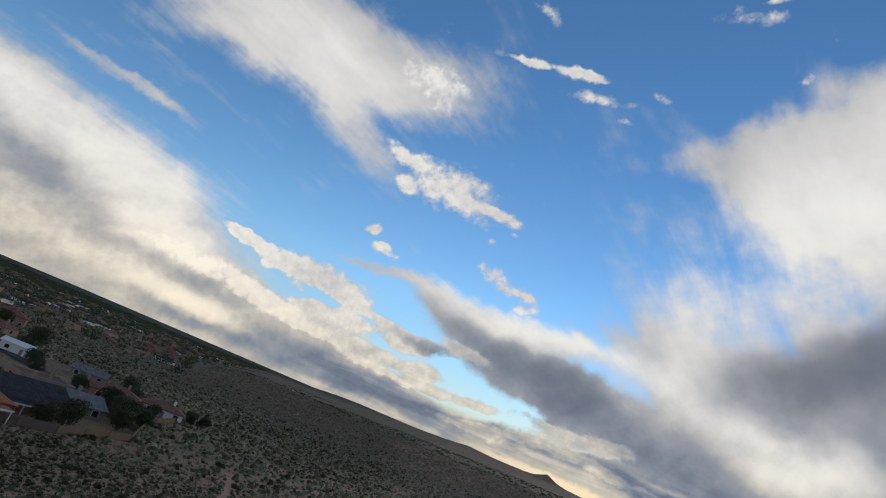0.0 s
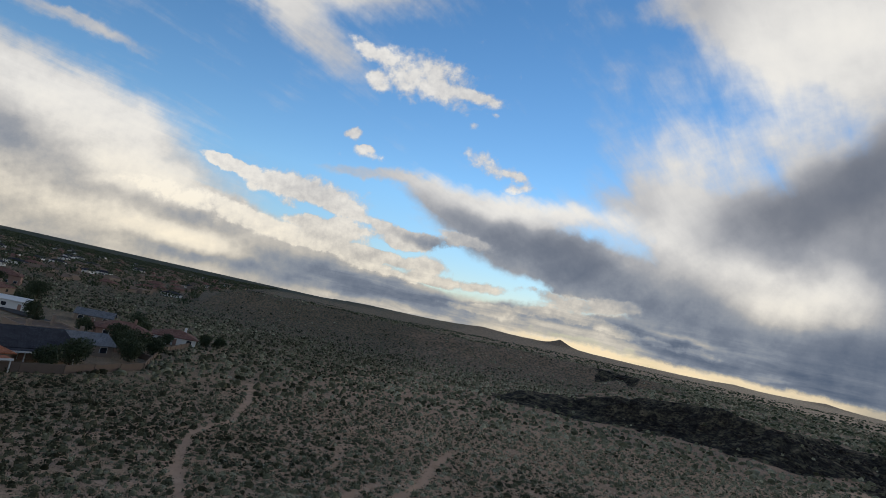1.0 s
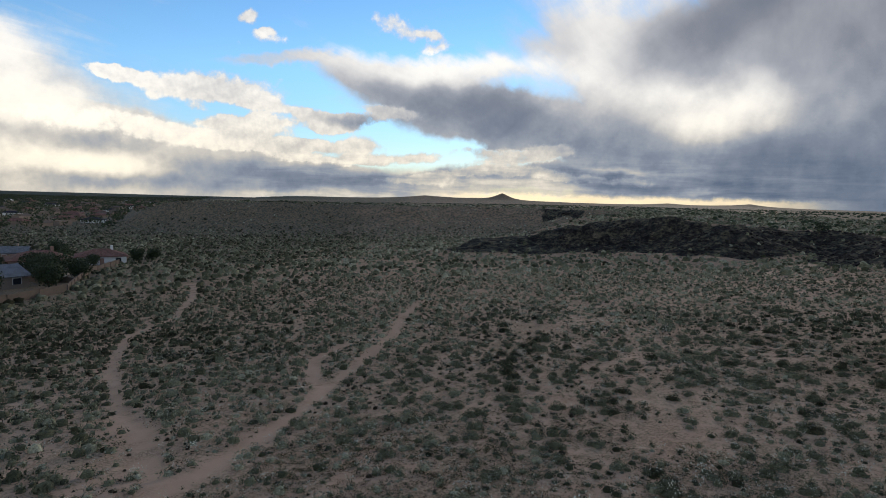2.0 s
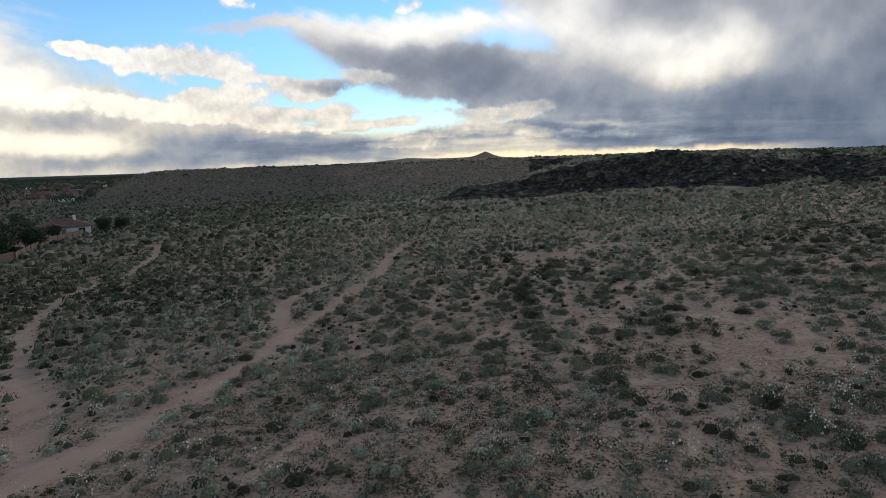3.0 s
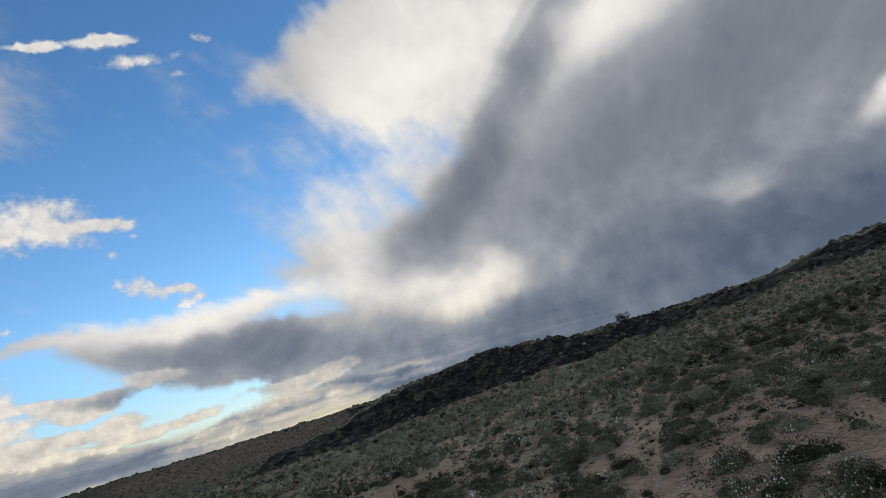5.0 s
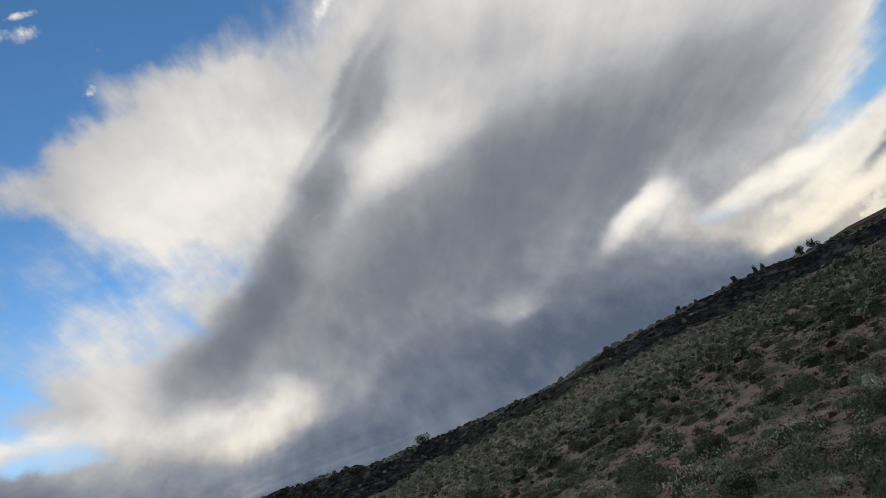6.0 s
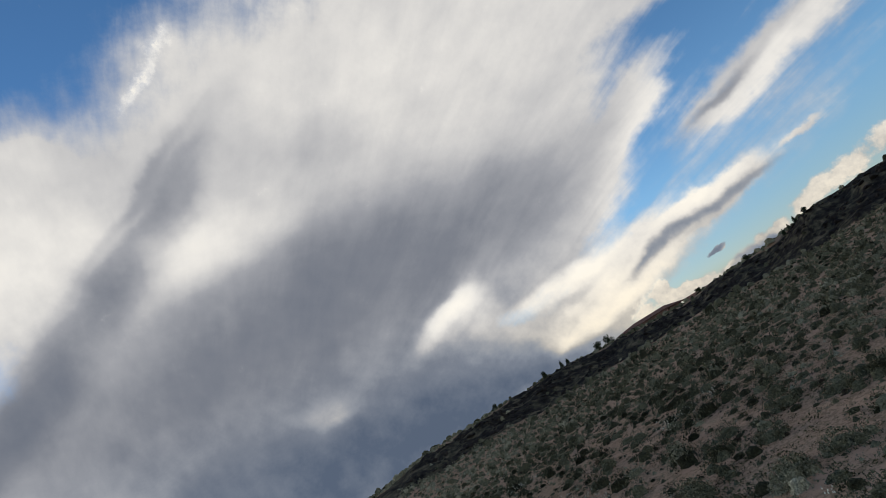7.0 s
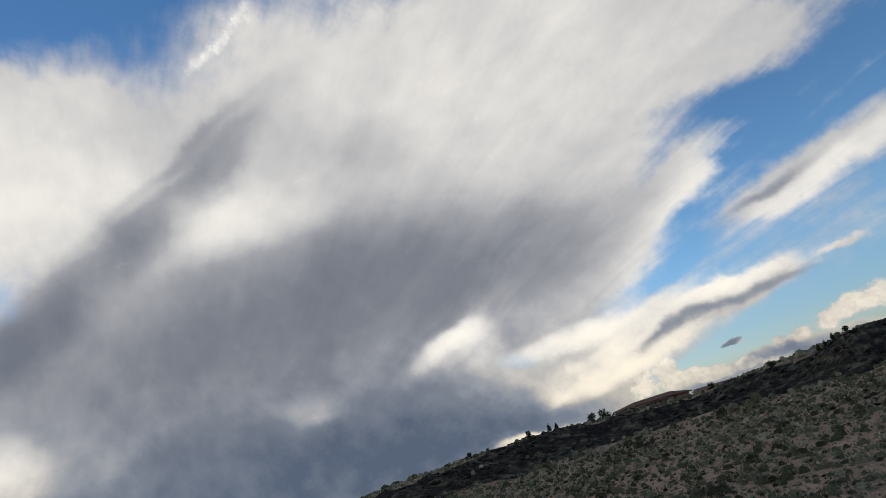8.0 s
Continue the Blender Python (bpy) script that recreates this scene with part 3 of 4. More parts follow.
def grid(name, xs, ys):
    gx, gy = np.meshgrid(xs, ys)
    gz = terrain(gx, gy)
    n, m = gx.shape
    i = np.arange(n * m).reshape(n, m)
    faces = np.stack([i[:-1, :-1], i[:-1, 1:], i[1:, 1:], i[1:, :-1]], -1).reshape(-1, 4)
    me = bpy.data.meshes.new(name)
    me.from_pydata(np.stack([gx, gy, gz], -1).reshape(-1, 3).tolist(), [], faces.tolist())
    me.polygons.foreach_set("use_smooth", np.ones(len(me.polygons), bool))
    for key, values in (("rock", basalt_share(gx, gy)), ("tread", smooth(0.85, 0.25, trail_near(gx, gy) + 0.6 * lumps(gx, gy, 2.2, 7)))):
        me.attributes.new(key, "FLOAT", "POINT").data.foreach_set("value", values.ravel().astype(np.float32))
    return me


def spread(lo, hi, a, b, fine, growth):
    """Steps of size fine from a to b, growing outwards from there."""
    out = list(np.arange(a, b, fine))
    s = fine
    while out[-1] < hi:
        s *= growth
        out.append(out[-1] + s)
    s = fine
    while out[0] > lo:
        s *= growth
        out.insert(0, out[0] - s)
    return out


ground = new("ground", grid("ground", sorted(spread(-3500, 3600, -35, 160, 1.15, 1.038) + [425.3, 456.3, 487.3, 518.3, 549.3, 1271.7, 1321.7, 1372.7, 1589.9, 1639.9, 1689.9]), sorted(spread(-1500, 4600, 10, 210, 1.15, 1.038) + [2900.3, 3100.3, 3243.3, 3272.3, 3301.3, 3330.3, 3360.3])))
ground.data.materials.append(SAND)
tagged(ground, "pinkish dry desert sand with trodden trails and basalt rubble", "ground", kind="structure")

# ---- scrub, weeds and stones ----
RNG = np.random.default_rng(7)
FLIGHT = [(-1, 5), (0, 20), (1, 38), (5.5, 51.6), (13, 58.3), (30, 59)]


def flight_near(x, y):
    far = np.full(np.shape(x), 1e9)
    for (ax, ay), (bx, by) in zip(FLIGHT, FLIGHT[1:]):
        dx, dy = bx - ax, by - ay
        k = np.clip(((x - ax) * dx + (y - ay) * dy) / (dx * dx + dy * dy), 0, 1)
        far = np.minimum(far, np.hypot(x - ax - k * dx, y - ay - k * dy))
    return far


def dome_core(rows, cols, low):
    """A lumpy half ball: vertices and triangles."""
    v, f = [], []
    for r in range(rows):
        a = math.pi / 2 * r / rows
        for c in range(cols):
            b = 2 * math.pi * (c + 0.5 * (r % 2)) / cols
            k = RNG.uniform(0.74, 0.98)
            v.append((math.cos(a) * math.cos(b) * k, math.cos(a) * math.sin(b) * k, low * math.sin(a) * k - 0.04))
    v.append((0, 0, low * 0.8))
    for r in range(rows - 1):
        for c in range(cols):
            a, b, d, e = r * cols + c, r * cols + (c + 1) % cols, (r + 1) * cols + c, (r + 1) * cols + (c + 1) % cols
            f += [(a, b, e), (a, e, d)]
    for c in range(cols):
        f.append(((rows - 1) * cols + c, (rows - 1) * cols + (c + 1) % cols, rows * cols))
    return np.array(v), np.array(f)


def leaves(count, low, size, reach=(0.82, 1.08), flat=False):
    """Small leaf sprays, turned every way, over a dome or, if flat, through a low mat."""
    b, u = RNG.uniform(0, 2 * math.pi, count), RNG.uniform(0.0, 1.0, count)
    if flat:
        k = RNG.uniform(0, 1, count) ** 0.7
        c = np.stack([k * np.cos(b), k * np.sin(b), low * u * (1.05 - k * k)], -1)
    else:
        k = RNG.uniform(*reach, count)
        a = np.arcsin(u ** 0.8)
        c = np.stack([np.cos(a) * np.cos(b) * k, np.cos(a) * np.sin(b) * k, low * np.sin(a) * k], -1)
    p, q = RNG.normal(0, 1, (count, 3)), RNG.normal(0, 1, (count, 3))
    p *= (size * RNG.uniform(0.6, 1.3, count) / np.linalg.norm(p, axis=1))[:, None]
    q *= (1.5 * size * RNG.uniform(0.6, 1.3, count) / np.linalg.norm(q, axis=1))[:, None]
    q[:, 2] = np.abs(q[:, 2])
    return np.stack([c - p, c + p, c + q], 1).reshape(-1, 3), np.arange(3 * count).reshape(-1, 3)


def join_parts(*parts):
    v, f, n = [], [], 0
    for pv, pf in parts:
        v.append(pv)
        f.append(pf + n)
        n += len(pv)
    return np.concatenate(v), np.concatenate(f)


def array_mesh(name, verts, tris, tints, material):
    me = bpy.data.meshes.new(name)
    me.vertices.add(len(verts))
    me.vertices.foreach_set("co", verts.astype(np.float32).ravel())
    me.loops.add(len(tris) * 3)
    me.loops.foreach_set("vertex_index", tris.astype(np.int32).ravel())
    me.polygons.add(len(tris))
    me.polygons.foreach_set("loop_start", np.arange(0, len(tris) * 3, 3, dtype=np.int32))
    me.update(calc_edges=True)
    me.polygons.foreach_set("use_smooth", np.full(len(tris), material is not BASALT))
    me.attributes.new("tint", "FLOAT", "POINT").data.foreach_set("value", tints.astype(np.float32))
    me.materials.append(material)
    return me


def scatter(name, shapes, x, y, radius, material, label, category, tint, tall=(1.05, 1.6), sink=0.03):
    """Sets one of the shapes at each place, all joined into one mesh."""
    z = terrain(x, y)
    verts, tris, tints, n = [], [], [], 0
    pick = RNG.integers(0, len(shapes), len(x))
    for s, (sv, sf) in enumerate(shapes):
        at = np.where(pick == s)[0]
        if not len(at):
            continue
        turn = RNG.uniform(0, 2 * math.pi, len(at))
        c, q, r = np.cos(turn)[:, None], np.sin(turn)[:, None], radius[at][:, None]
        squash = RNG.uniform(0.75, 1.3, len(at))[:, None]
        h = RNG.uniform(*tall, len(at))[:, None]
        px, py = sv[None, :, 0] * squash, sv[None, :, 1]
        out = np.stack([x[at][:, None] + r * (c * px - q * py), y[at][:, None] + r * (q * px + c * py), z[at][:, None] - sink + r * h * sv[None, :, 2]], -1)
        verts.append(out.reshape(-1, 3))
        tris.append((sf[None] + (np.arange(len(at)) * len(sv))[:, None, None] + n).reshape(-1, 3))
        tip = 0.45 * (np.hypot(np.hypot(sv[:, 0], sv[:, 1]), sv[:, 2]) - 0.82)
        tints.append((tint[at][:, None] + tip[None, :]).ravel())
        n += len(at) * len(sv)
    ob = new(name, array_mesh(name, np.concatenate(verts), np.concatenate(tris), np.concatenate(tints), material))
    return tagged(ob, label, category, kind="stuff")


def sown(per_m2, x0, x1, y0, y1):
    n = int(per_m2 * (x1 - x0) * (y1 - y0))
    return RNG.uniform(x0, x1, n), RNG.uniform(y0, y1, n)


def kept(x, y, near=0.0, far=1e9, bare=0.85, clear=0.55, rock=0.75):
    """Which places grow something: off the trails, away from bare sand and rubble, in a belt about the flight line."""
    d = flight_near(x, y)
    d = d * (1 + RNG.normal(0, 0.09, len(x)))
    ok = (d >= near) & (d < far) & (trail_near(x, y) > clear)
    ok &= RNG.uniform(0, 1, len(x)) > bare * bare_share(x, y) * (1 - 0.72 * smooth(12, 28, x) - 0.8 * smooth(-8, -26, x))
    ok &= RNG.uniform(0, 1, len(x)) > rock * basalt_share(x, y)
    # nothing wild grows inside the yards
    ok &= ~((x < np.interp(y, [75, 92, 104, 124, 139, 160, 180, 215], [-79, -69, -63, -61.5, -68.5, -76.5, -81, -92])) & (y > 75) & (y < 215) & (x > -240))
    return x[ok], y[ok]


def apart(x, y, cell):
    """Keeps one place for each cell of that size, so that the plants stand clear of one another."""
    key = np.floor(x / cell).astype(np.int64) * 100003 + np.floor(y / cell).astype(np.int64)
    one = np.sort(np.unique(key, return_index=True)[1])
    return x[one], y[one]


def tint_of(x, y, size=14, seed=12):
    return np.clip(0.54 - 0.24 * smooth(-10, -45, x) - 0.13 * smooth(16, 34, x) * smooth(95, 75, y) + 0.35 * lumps(x, y, size, seed) + RNG.normal(0, 0.18, len(x)), 0, 1)


CLOSE, NEAR, MID, FAR = 17.0, 34.0, 85.0, 460.0


def clump(lobes, fuzz, wide, rows=2, cols=6, low=0.85):
    """A bush of several uneven lobes: one rough woody core under a fuzz of leafy twigs."""
    parts = []
    for i in range(lobes):
        a, d, r = RNG.uniform(0, 6.28), (0.0 if i == 0 else RNG.uniform(0.3, 0.62)), (RNG.uniform(0.62, 0.8) if i == 0 else RNG.uniform(0.32, 0.52))
        off = np.array((d * math.cos(a), d * math.sin(a), 0.0))
        made = [leaves(max(3, int(fuzz * r * r)), low, wide / r)]
        if i == 0 or lobes > 4:
            made.append(dome_core(rows, cols, low * RNG.uniform(0.8, 1.0)))
            made[-1][0][:] *= 0.9
        parts += [(v * r + off, f) for v, f in made]
    return join_parts(*parts)


large_domes = [clump(6, 640, 0.042, 2, 6) for _ in range(4)]
close_domes = [clump(3, 125, 0.07, 2, 6) for _ in range(6)]
near_domes = [clump(2, 56, 0.1, 2, 6) for _ in range(6)]
mid_domes = [clump(1, 18, 0.16, 2, 5) for _ in range(6)]
far_domes = [dome_core(2, 4, 0.85) for _ in range(5)]
close_mats = [leaves(44, 0.5, 0.1, flat=True) for _ in range(6)]
near_mats = [leaves(17, 0.42, 0.13, flat=True) for _ in range(5)]
mid_mats = [leaves(10, 0.45, 0.2, flat=True) for _ in range(4)]
near_cushions = [join_parts(dome_core(2, 6, 0.8), leaves(16, 0.8, 0.12)) for _ in range(3)]
SCRUB, WEEDS = "grey-green sagebrush scrub growing out of dry sand", "low green and brown weeds on dry sand"


def sizes(mean, spread_by, n, least, most):
    return np.clip(RNG.lognormal(math.log(mean), spread_by, n), least, most)


# sagebrush: the nearest as single plants, the rest as one mass
x, y = kept(*apart(*sown(3.0, -20, 55, 5, 85), 0.76), 0, CLOSE)
bush_x, bush_y = x, y
r, t = sizes(0.33, 0.45, len(x), 0.1, 0.64), tint_of(x, y)
single = np.argsort(-r + 0.012 * np.hypot(x - 14, y - 62))[:290]
mass = np.setdiff1d(np.arange(len(x)), single)
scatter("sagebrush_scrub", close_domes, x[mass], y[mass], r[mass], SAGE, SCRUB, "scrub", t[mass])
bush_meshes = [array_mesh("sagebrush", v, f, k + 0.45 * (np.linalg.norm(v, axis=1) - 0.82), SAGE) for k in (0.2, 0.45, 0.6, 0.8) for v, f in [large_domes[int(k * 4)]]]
for i in single:
    bush = new("sagebrush", bush_meshes[min(3, int(t[i] * 4))])
    bush.matrix_world = Matrix.LocRotScale((x[i], y[i], height(x[i], y[i]) - 0.03), Euler((0, 0, RNG.uniform(0, 6.28))), Vector((r[i] * 1.1, r[i], r[i] * RNG.uniform(1.05, 1.5))))
    tagged(bush, "rounded grey-green sagebrush on bare sand", "bush", "sagebrush by the trail")
x, y = kept(*apart(*sown(2.8, -45, 75, 5, 110), 0.8), CLOSE, NEAR, rock=0.95)
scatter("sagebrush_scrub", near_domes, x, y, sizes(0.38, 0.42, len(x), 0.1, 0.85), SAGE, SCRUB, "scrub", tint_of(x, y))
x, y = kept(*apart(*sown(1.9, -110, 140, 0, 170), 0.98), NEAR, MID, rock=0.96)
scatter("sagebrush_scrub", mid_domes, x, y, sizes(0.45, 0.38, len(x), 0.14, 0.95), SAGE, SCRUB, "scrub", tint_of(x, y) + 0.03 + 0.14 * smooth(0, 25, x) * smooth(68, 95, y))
x, y = sown(0.36, -330, 230, -40, 520)
thin = RNG.uniform(0, 1, len(x)) < np.clip(1.25 - np.hypot(x - 10, y - 60) / 480, 0.3, 1)
x, y = kept(x[thin], y[thin], MID, FAR, rock=0.97)
scatter("sagebrush_scrub", far_domes, x, y, sizes(0.55, 0.36, len(x), 0.25, 1.2), SAGE, "distant grey-green scrub on a sandy plain", "scrub", tint_of(x, y) + 0.05)

# denser, darker scrub on the low ground towards the yards
x, y = kept(*sown(1.0, -85, 0, 8, 135), 20, MID, bare=0.6)
few = RNG.uniform(0, 1, len(x)) < smooth(130, 70, y) * smooth(0, -18, x)
x, y = x[few], y[few]
scatter("sagebrush_scrub", mid_domes, x, y, sizes(0.42, 0.38, len(x), 0.14, 0.9), SAGE, "dark green scrub on low sandy ground", "scrub", tint_of(x, y) * 0.8)
x, y = kept(*sown(0.9, -110, 140, -40, 8), 0, MID)
scatter("sagebrush_scrub", far_domes, x, y, sizes(0.42, 0.38, len(x), 0.14, 0.9), SAGE, SCRUB, "scrub", tint_of(x, y))


# small young bushes between the large ones
small_close = [clump(1, 48, 0.1, 1, 6) for _ in range(5)]
for shapes, area, dense, a, b in ((small_close, (-20, 55, 5, 85), 1.8, 0, CLOSE), (mid_domes, (-45, 75, 5, 110), 1.5, CLOSE, NEAR), (far_domes, (-110, 140, 0, 170), 0.6, NEAR, MID)):
    x, y = kept(*apart(*sown(dense, *area), 0.55), a, b, bare=0.95)
    scatter("sagebrush_scrub", shapes, x, y, sizes(0.16, 0.35, len(x), 0.07, 0.35), SAGE, "young grey-green scrub between the larger bushes", "scrub", tint_of(x, y, 7, 17))


# low weeds and dry mats, in drifts
def drifts(x, y):
    ok = RNG.uniform(0, 1, len(x)) < smooth(-0.6, 0.1, lumps(x, y, 4.5, 61))
    return x[ok], y[ok]


x, y = drifts(*kept(*sown(3.4, -20, 55, 5, 85), 0, CLOSE, bare=0.97))
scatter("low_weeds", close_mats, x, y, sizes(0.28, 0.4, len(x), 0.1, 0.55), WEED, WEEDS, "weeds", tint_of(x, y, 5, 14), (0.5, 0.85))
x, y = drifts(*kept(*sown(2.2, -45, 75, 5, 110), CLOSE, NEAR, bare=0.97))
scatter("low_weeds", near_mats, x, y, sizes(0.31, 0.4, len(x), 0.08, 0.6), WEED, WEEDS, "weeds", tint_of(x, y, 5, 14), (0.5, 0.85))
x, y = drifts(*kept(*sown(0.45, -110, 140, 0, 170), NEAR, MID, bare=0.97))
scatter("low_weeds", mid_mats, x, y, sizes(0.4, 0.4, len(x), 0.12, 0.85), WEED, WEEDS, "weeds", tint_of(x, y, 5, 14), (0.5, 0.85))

# thick weeds in the hollows under the flight line
x, y = sown(9.0, -12, 20, 36, 56)
few = RNG.uniform(0, 1, len(x)) < np.clip(sum(np.exp(-((x - bx) ** 2 + (y - by) ** 2) / size ** 2) for bx, by, size in LUSH), 0, 1) * (trail_near(x, y) > 0.7)
x, y = x[few], y[few]
scatter("low_weeds", close_mats, x, y, sizes(0.27, 0.35, len(x), 0.1, 0.5), WEED, "dense dark green and brown weeds in a sandy hollow", "weeds", tint_of(x, y, 4, 15) * 0.7, (0.6, 1.0))

# seedlings and dry tufts on the open sand
tufts = [leaves(6, 0.8, 0.3) for _ in range(5)]
x, y = sown(3.0, -20, 55, 5, 85)
ok = (flight_near(x, y) < 15) & (trail_near(x, y) > 0.5) & (lumps(x, y, 2.5, 71) > -0.1)
x, y = x[ok], y[ok]
scatter("seedlings", tufts, x, y, sizes(0.06, 0.4, len(x), 0.03, 0.14), WEED, "tiny dark seedlings and dry tufts on sand", "seedlings", tint_of(x, y, 3, 72), (0.6, 1.1))

# dark cushion plants, thickest beside the trails
x, y = kept(*sown(0.55, -45, 60, 20, 110), 0, 60, bare=0.2, clear=0.75)
few = RNG.uniform(0, 1, len(x)) < np.clip(1.1 - trail_near(x, y) / 9, 0.12, 1)
x, y = x[few], y[few]
scatter("cushion_plants", near_cushions, x, y, np.clip(RNG.lognormal(-2.0, 0.3, len(x)), 0.08, 0.22), CUSHION, "small dark brown cushion plants on sand", "cushion plant", RNG.uniform(0, 1, len(x)))

# white flower heads on thin stalks
def flower_stand():
    v, f = [], []
    for _ in range(15):
        a, d, h = RNG.uniform(0, 6.28), RNG.uniform(0.1, 1) ** 0.6, RNG.uniform(0.45, 1.0)
        cx, cy, s = d * math.cos(a), d * math.sin(a), RNG.uniform(0.035, 0.07)
        n = len(v)
        v += [(cx - s, cy, h), (cx, cy - s, h), (cx + s, cy, h), (cx, cy + s, h), (cx, cy, h + s * 1.6)]
        f += [(n, n + 1, n + 4), (n + 1, n + 2, n + 4), (n + 2, n + 3, n + 4), (n + 3, n, n + 4)]
    return np.array(v), np.array(f)


stands = [flower_stand() for _ in range(5)]
pick = RNG.uniform(0, 1, len(bush_x)) < 0.9
x, y = bush_x[pick] + RNG.normal(0, 0.12, pick.sum()), bush_y[pick] + RNG.normal(0, 0.12, pick.sum())
far_x, far_y = kept(*sown(1.1, -25, 60, 35, 105), CLOSE, 34, bare=0.8)
x, y = np.concatenate([x, far_x]), np.concatenate([y, far_y])
few = (lumps(x, y, 6, 21) + 0.3 * smooth(0, 20, x) - 0.7 * smooth(22, 32, x) > 0.0) & (y > 34)
x, y = x[few], y[few]
scatter("white_flowers", stands, x, y, np.clip(RNG.lognormal(-1.3, 0.3, len(x)), 0.15, 0.5), FLOWER, "small white flower heads on the scrub", "flowers", RNG.uniform(0, 1, len(x)), (1.1, 1.6))


# basalt boulders below the mesa's edge
def boulder(points):
    bm = bmesh.new()
    for _ in range(points):
        d = Vector(RNG.normal(0, 1, 3)).normalized()
        bm.verts.new((d.x * RNG.uniform(0.75, 1.1), d.y * RNG.uniform(0.7, 1.0), d.z * RNG.uniform(0.5, 0.85) + 0.25))
    hull = bmesh.ops.convex_hull(bm, input=bm.verts)
    bmesh.ops.delete(bm, geom=[g for g in hull["geom_interior"] if isinstance(g, bmesh.types.BMVert)], context="VERTS")
    bmesh.ops.triangulate(bm, faces=bm.faces)
    bm.verts.index_update()
    out = np.array([v.co[:] for v in bm.verts]), np.array([[v.index for v in f.verts] for f in bm.faces])
    bm.free()
    return out


stones = [boulder(11) for _ in range(7)]
x, y = sown(0.6, 45, 170, 0, 260)
share = basalt_share(x, y)
ok = (RNG.uniform(0, 1, len(x)) < share ** 2) & (share > 0.35) & (lumps(x, y, 11, 51) > -0.35) & (rim_near(x, y)[0] > 0.8)
x, y = x[ok], y[ok]
scatter("basalt_boulders", stones, x, y, np.clip(RNG.lognormal(-1.0, 0.42, len(x)), 0.15, 0.85), BASALT, "black basalt boulders tumbled down the mesa slope", "boulders", RNG.uniform(0, 1, len(x)), (0.7, 1.1), 0.1)
x, y = sown(0.05, -300, 150, 260, 620)
share = basalt_share(x, y)
ok = RNG.uniform(0, 1, len(x)) < share * (lumps(x, y, 40, 31) > 0.1)
x, y = x[ok], y[ok]
scatter("basalt_boulders", stones, x, y, np.clip(RNG.lognormal(-0.1, 0.5, len(x)), 0.4, 2.5), BASALT, "black basalt boulders on the far bench", "boulders", RNG.uniform(0, 1, len(x)), (0.7, 1.1), 0.1)

# ---- houses, walls and trees ----
def flat_nodes(a, b, scale=1.5, bumpy=14.0):
    def build():
        p = place()
        return mix_node(noise_node(p, scale, 5.0, 0.65), (*a, 1), (*b, 1)), noise_node(p, bumpy, 3.0)
    return build


def wave_nodes(a, b, scale):
    """Roof courses: rows of tiles or shingles."""
    def build():
        p = place()
        node = TREE.nodes.new("ShaderNodeTexBrick")
        plug(node, "Vector", p)
        plug(node, "Scale", scale)
        node.inputs["Mortar Size"].default_value = 0.03
        node.inputs["Color1"].default_value, node.inputs["Color2"].default_value, node.inputs["Mortar"].default_value = (*a, 1), (*b, 1), (*[v * 0.45 for v in a], 1)
        return mix_node(1.0, Val(node.outputs[0]), ramp_node(noise_node(p, 0.8, 5.0), [(0.3, (0.7, 0.7, 0.7)), (0.7, (1.15, 1.15, 1.15))]), "MULTIPLY"), noise_node(p, 6.0, 3.0)
    return build


STUCCO = surface("tan_stucco", flat_nodes((0.22, 0.17, 0.135), (0.30, 0.24, 0.195)), 0.9, 0.3)
PINK = surface("pink_stucco", flat_nodes((0.27, 0.17, 0.135), (0.35, 0.23, 0.185)), 0.9, 0.3)
WHITE = surface("white_wall", flat_nodes((0.62, 0.62, 0.6), (0.75, 0.75, 0.74)), 0.8, 0.2)
SHINGLE = surface("dark_shingles", wave_nodes((0.045, 0.048, 0.058), (0.07, 0.072, 0.082), 1.6), 0.85, 0.3)
SLATE = surface("blue_grey_roof", wave_nodes((0.15, 0.158, 0.17), (0.21, 0.215, 0.225), 1.2), 0.75, 0.2)
TERRACOTTA = surface("terracotta_tiles", wave_nodes((0.36, 0.14, 0.08), (0.46, 0.20, 0.12), 1.8), 0.8, 0.3)
ROSE = surface("faded_red_roof", wave_nodes((0.2, 0.11, 0.088), (0.26, 0.15, 0.12), 1.5), 0.85, 0.3)
TRIM = surface("white_trim", flat_nodes((0.6, 0.6, 0.58), (0.72, 0.72, 0.7)), 0.6)
GLASS = surface("window_glass", flat_nodes((0.02, 0.025, 0.03), (0.035, 0.04, 0.05)), 0.1)
BLOCK = surface("block_wall", flat_nodes((0.11, 0.085, 0.068), (0.18, 0.14, 0.115), 0.7), 0.9, 0.4)
ASPHALT = surface("asphalt", flat_nodes((0.05, 0.05, 0.052), (0.075, 0.074, 0.072), 0.8), 0.9, 0.3)
BARK = surface("bark", flat_nodes((0.06, 0.045, 0.035), (0.11, 0.085, 0.065), 4.0), 0.95, 0.5)
LEAF = surface("tree_leaves", plant_nodes([(0.0, (0.02, 0.032, 0.014)), (0.5, (0.038, 0.055, 0.024)), (1.0, (0.08, 0.10, 0.05))]), 0.7)


def part(name, bm, material, parent, label=""):
    me = bpy.data.meshes.new(name)
    bm.to_mesh(me)
    bm.free()
    me.materials.append(material)
    ob = new(name, me)
    ob.parent = parent
    if label:
        ob["label"] = label
    return ob


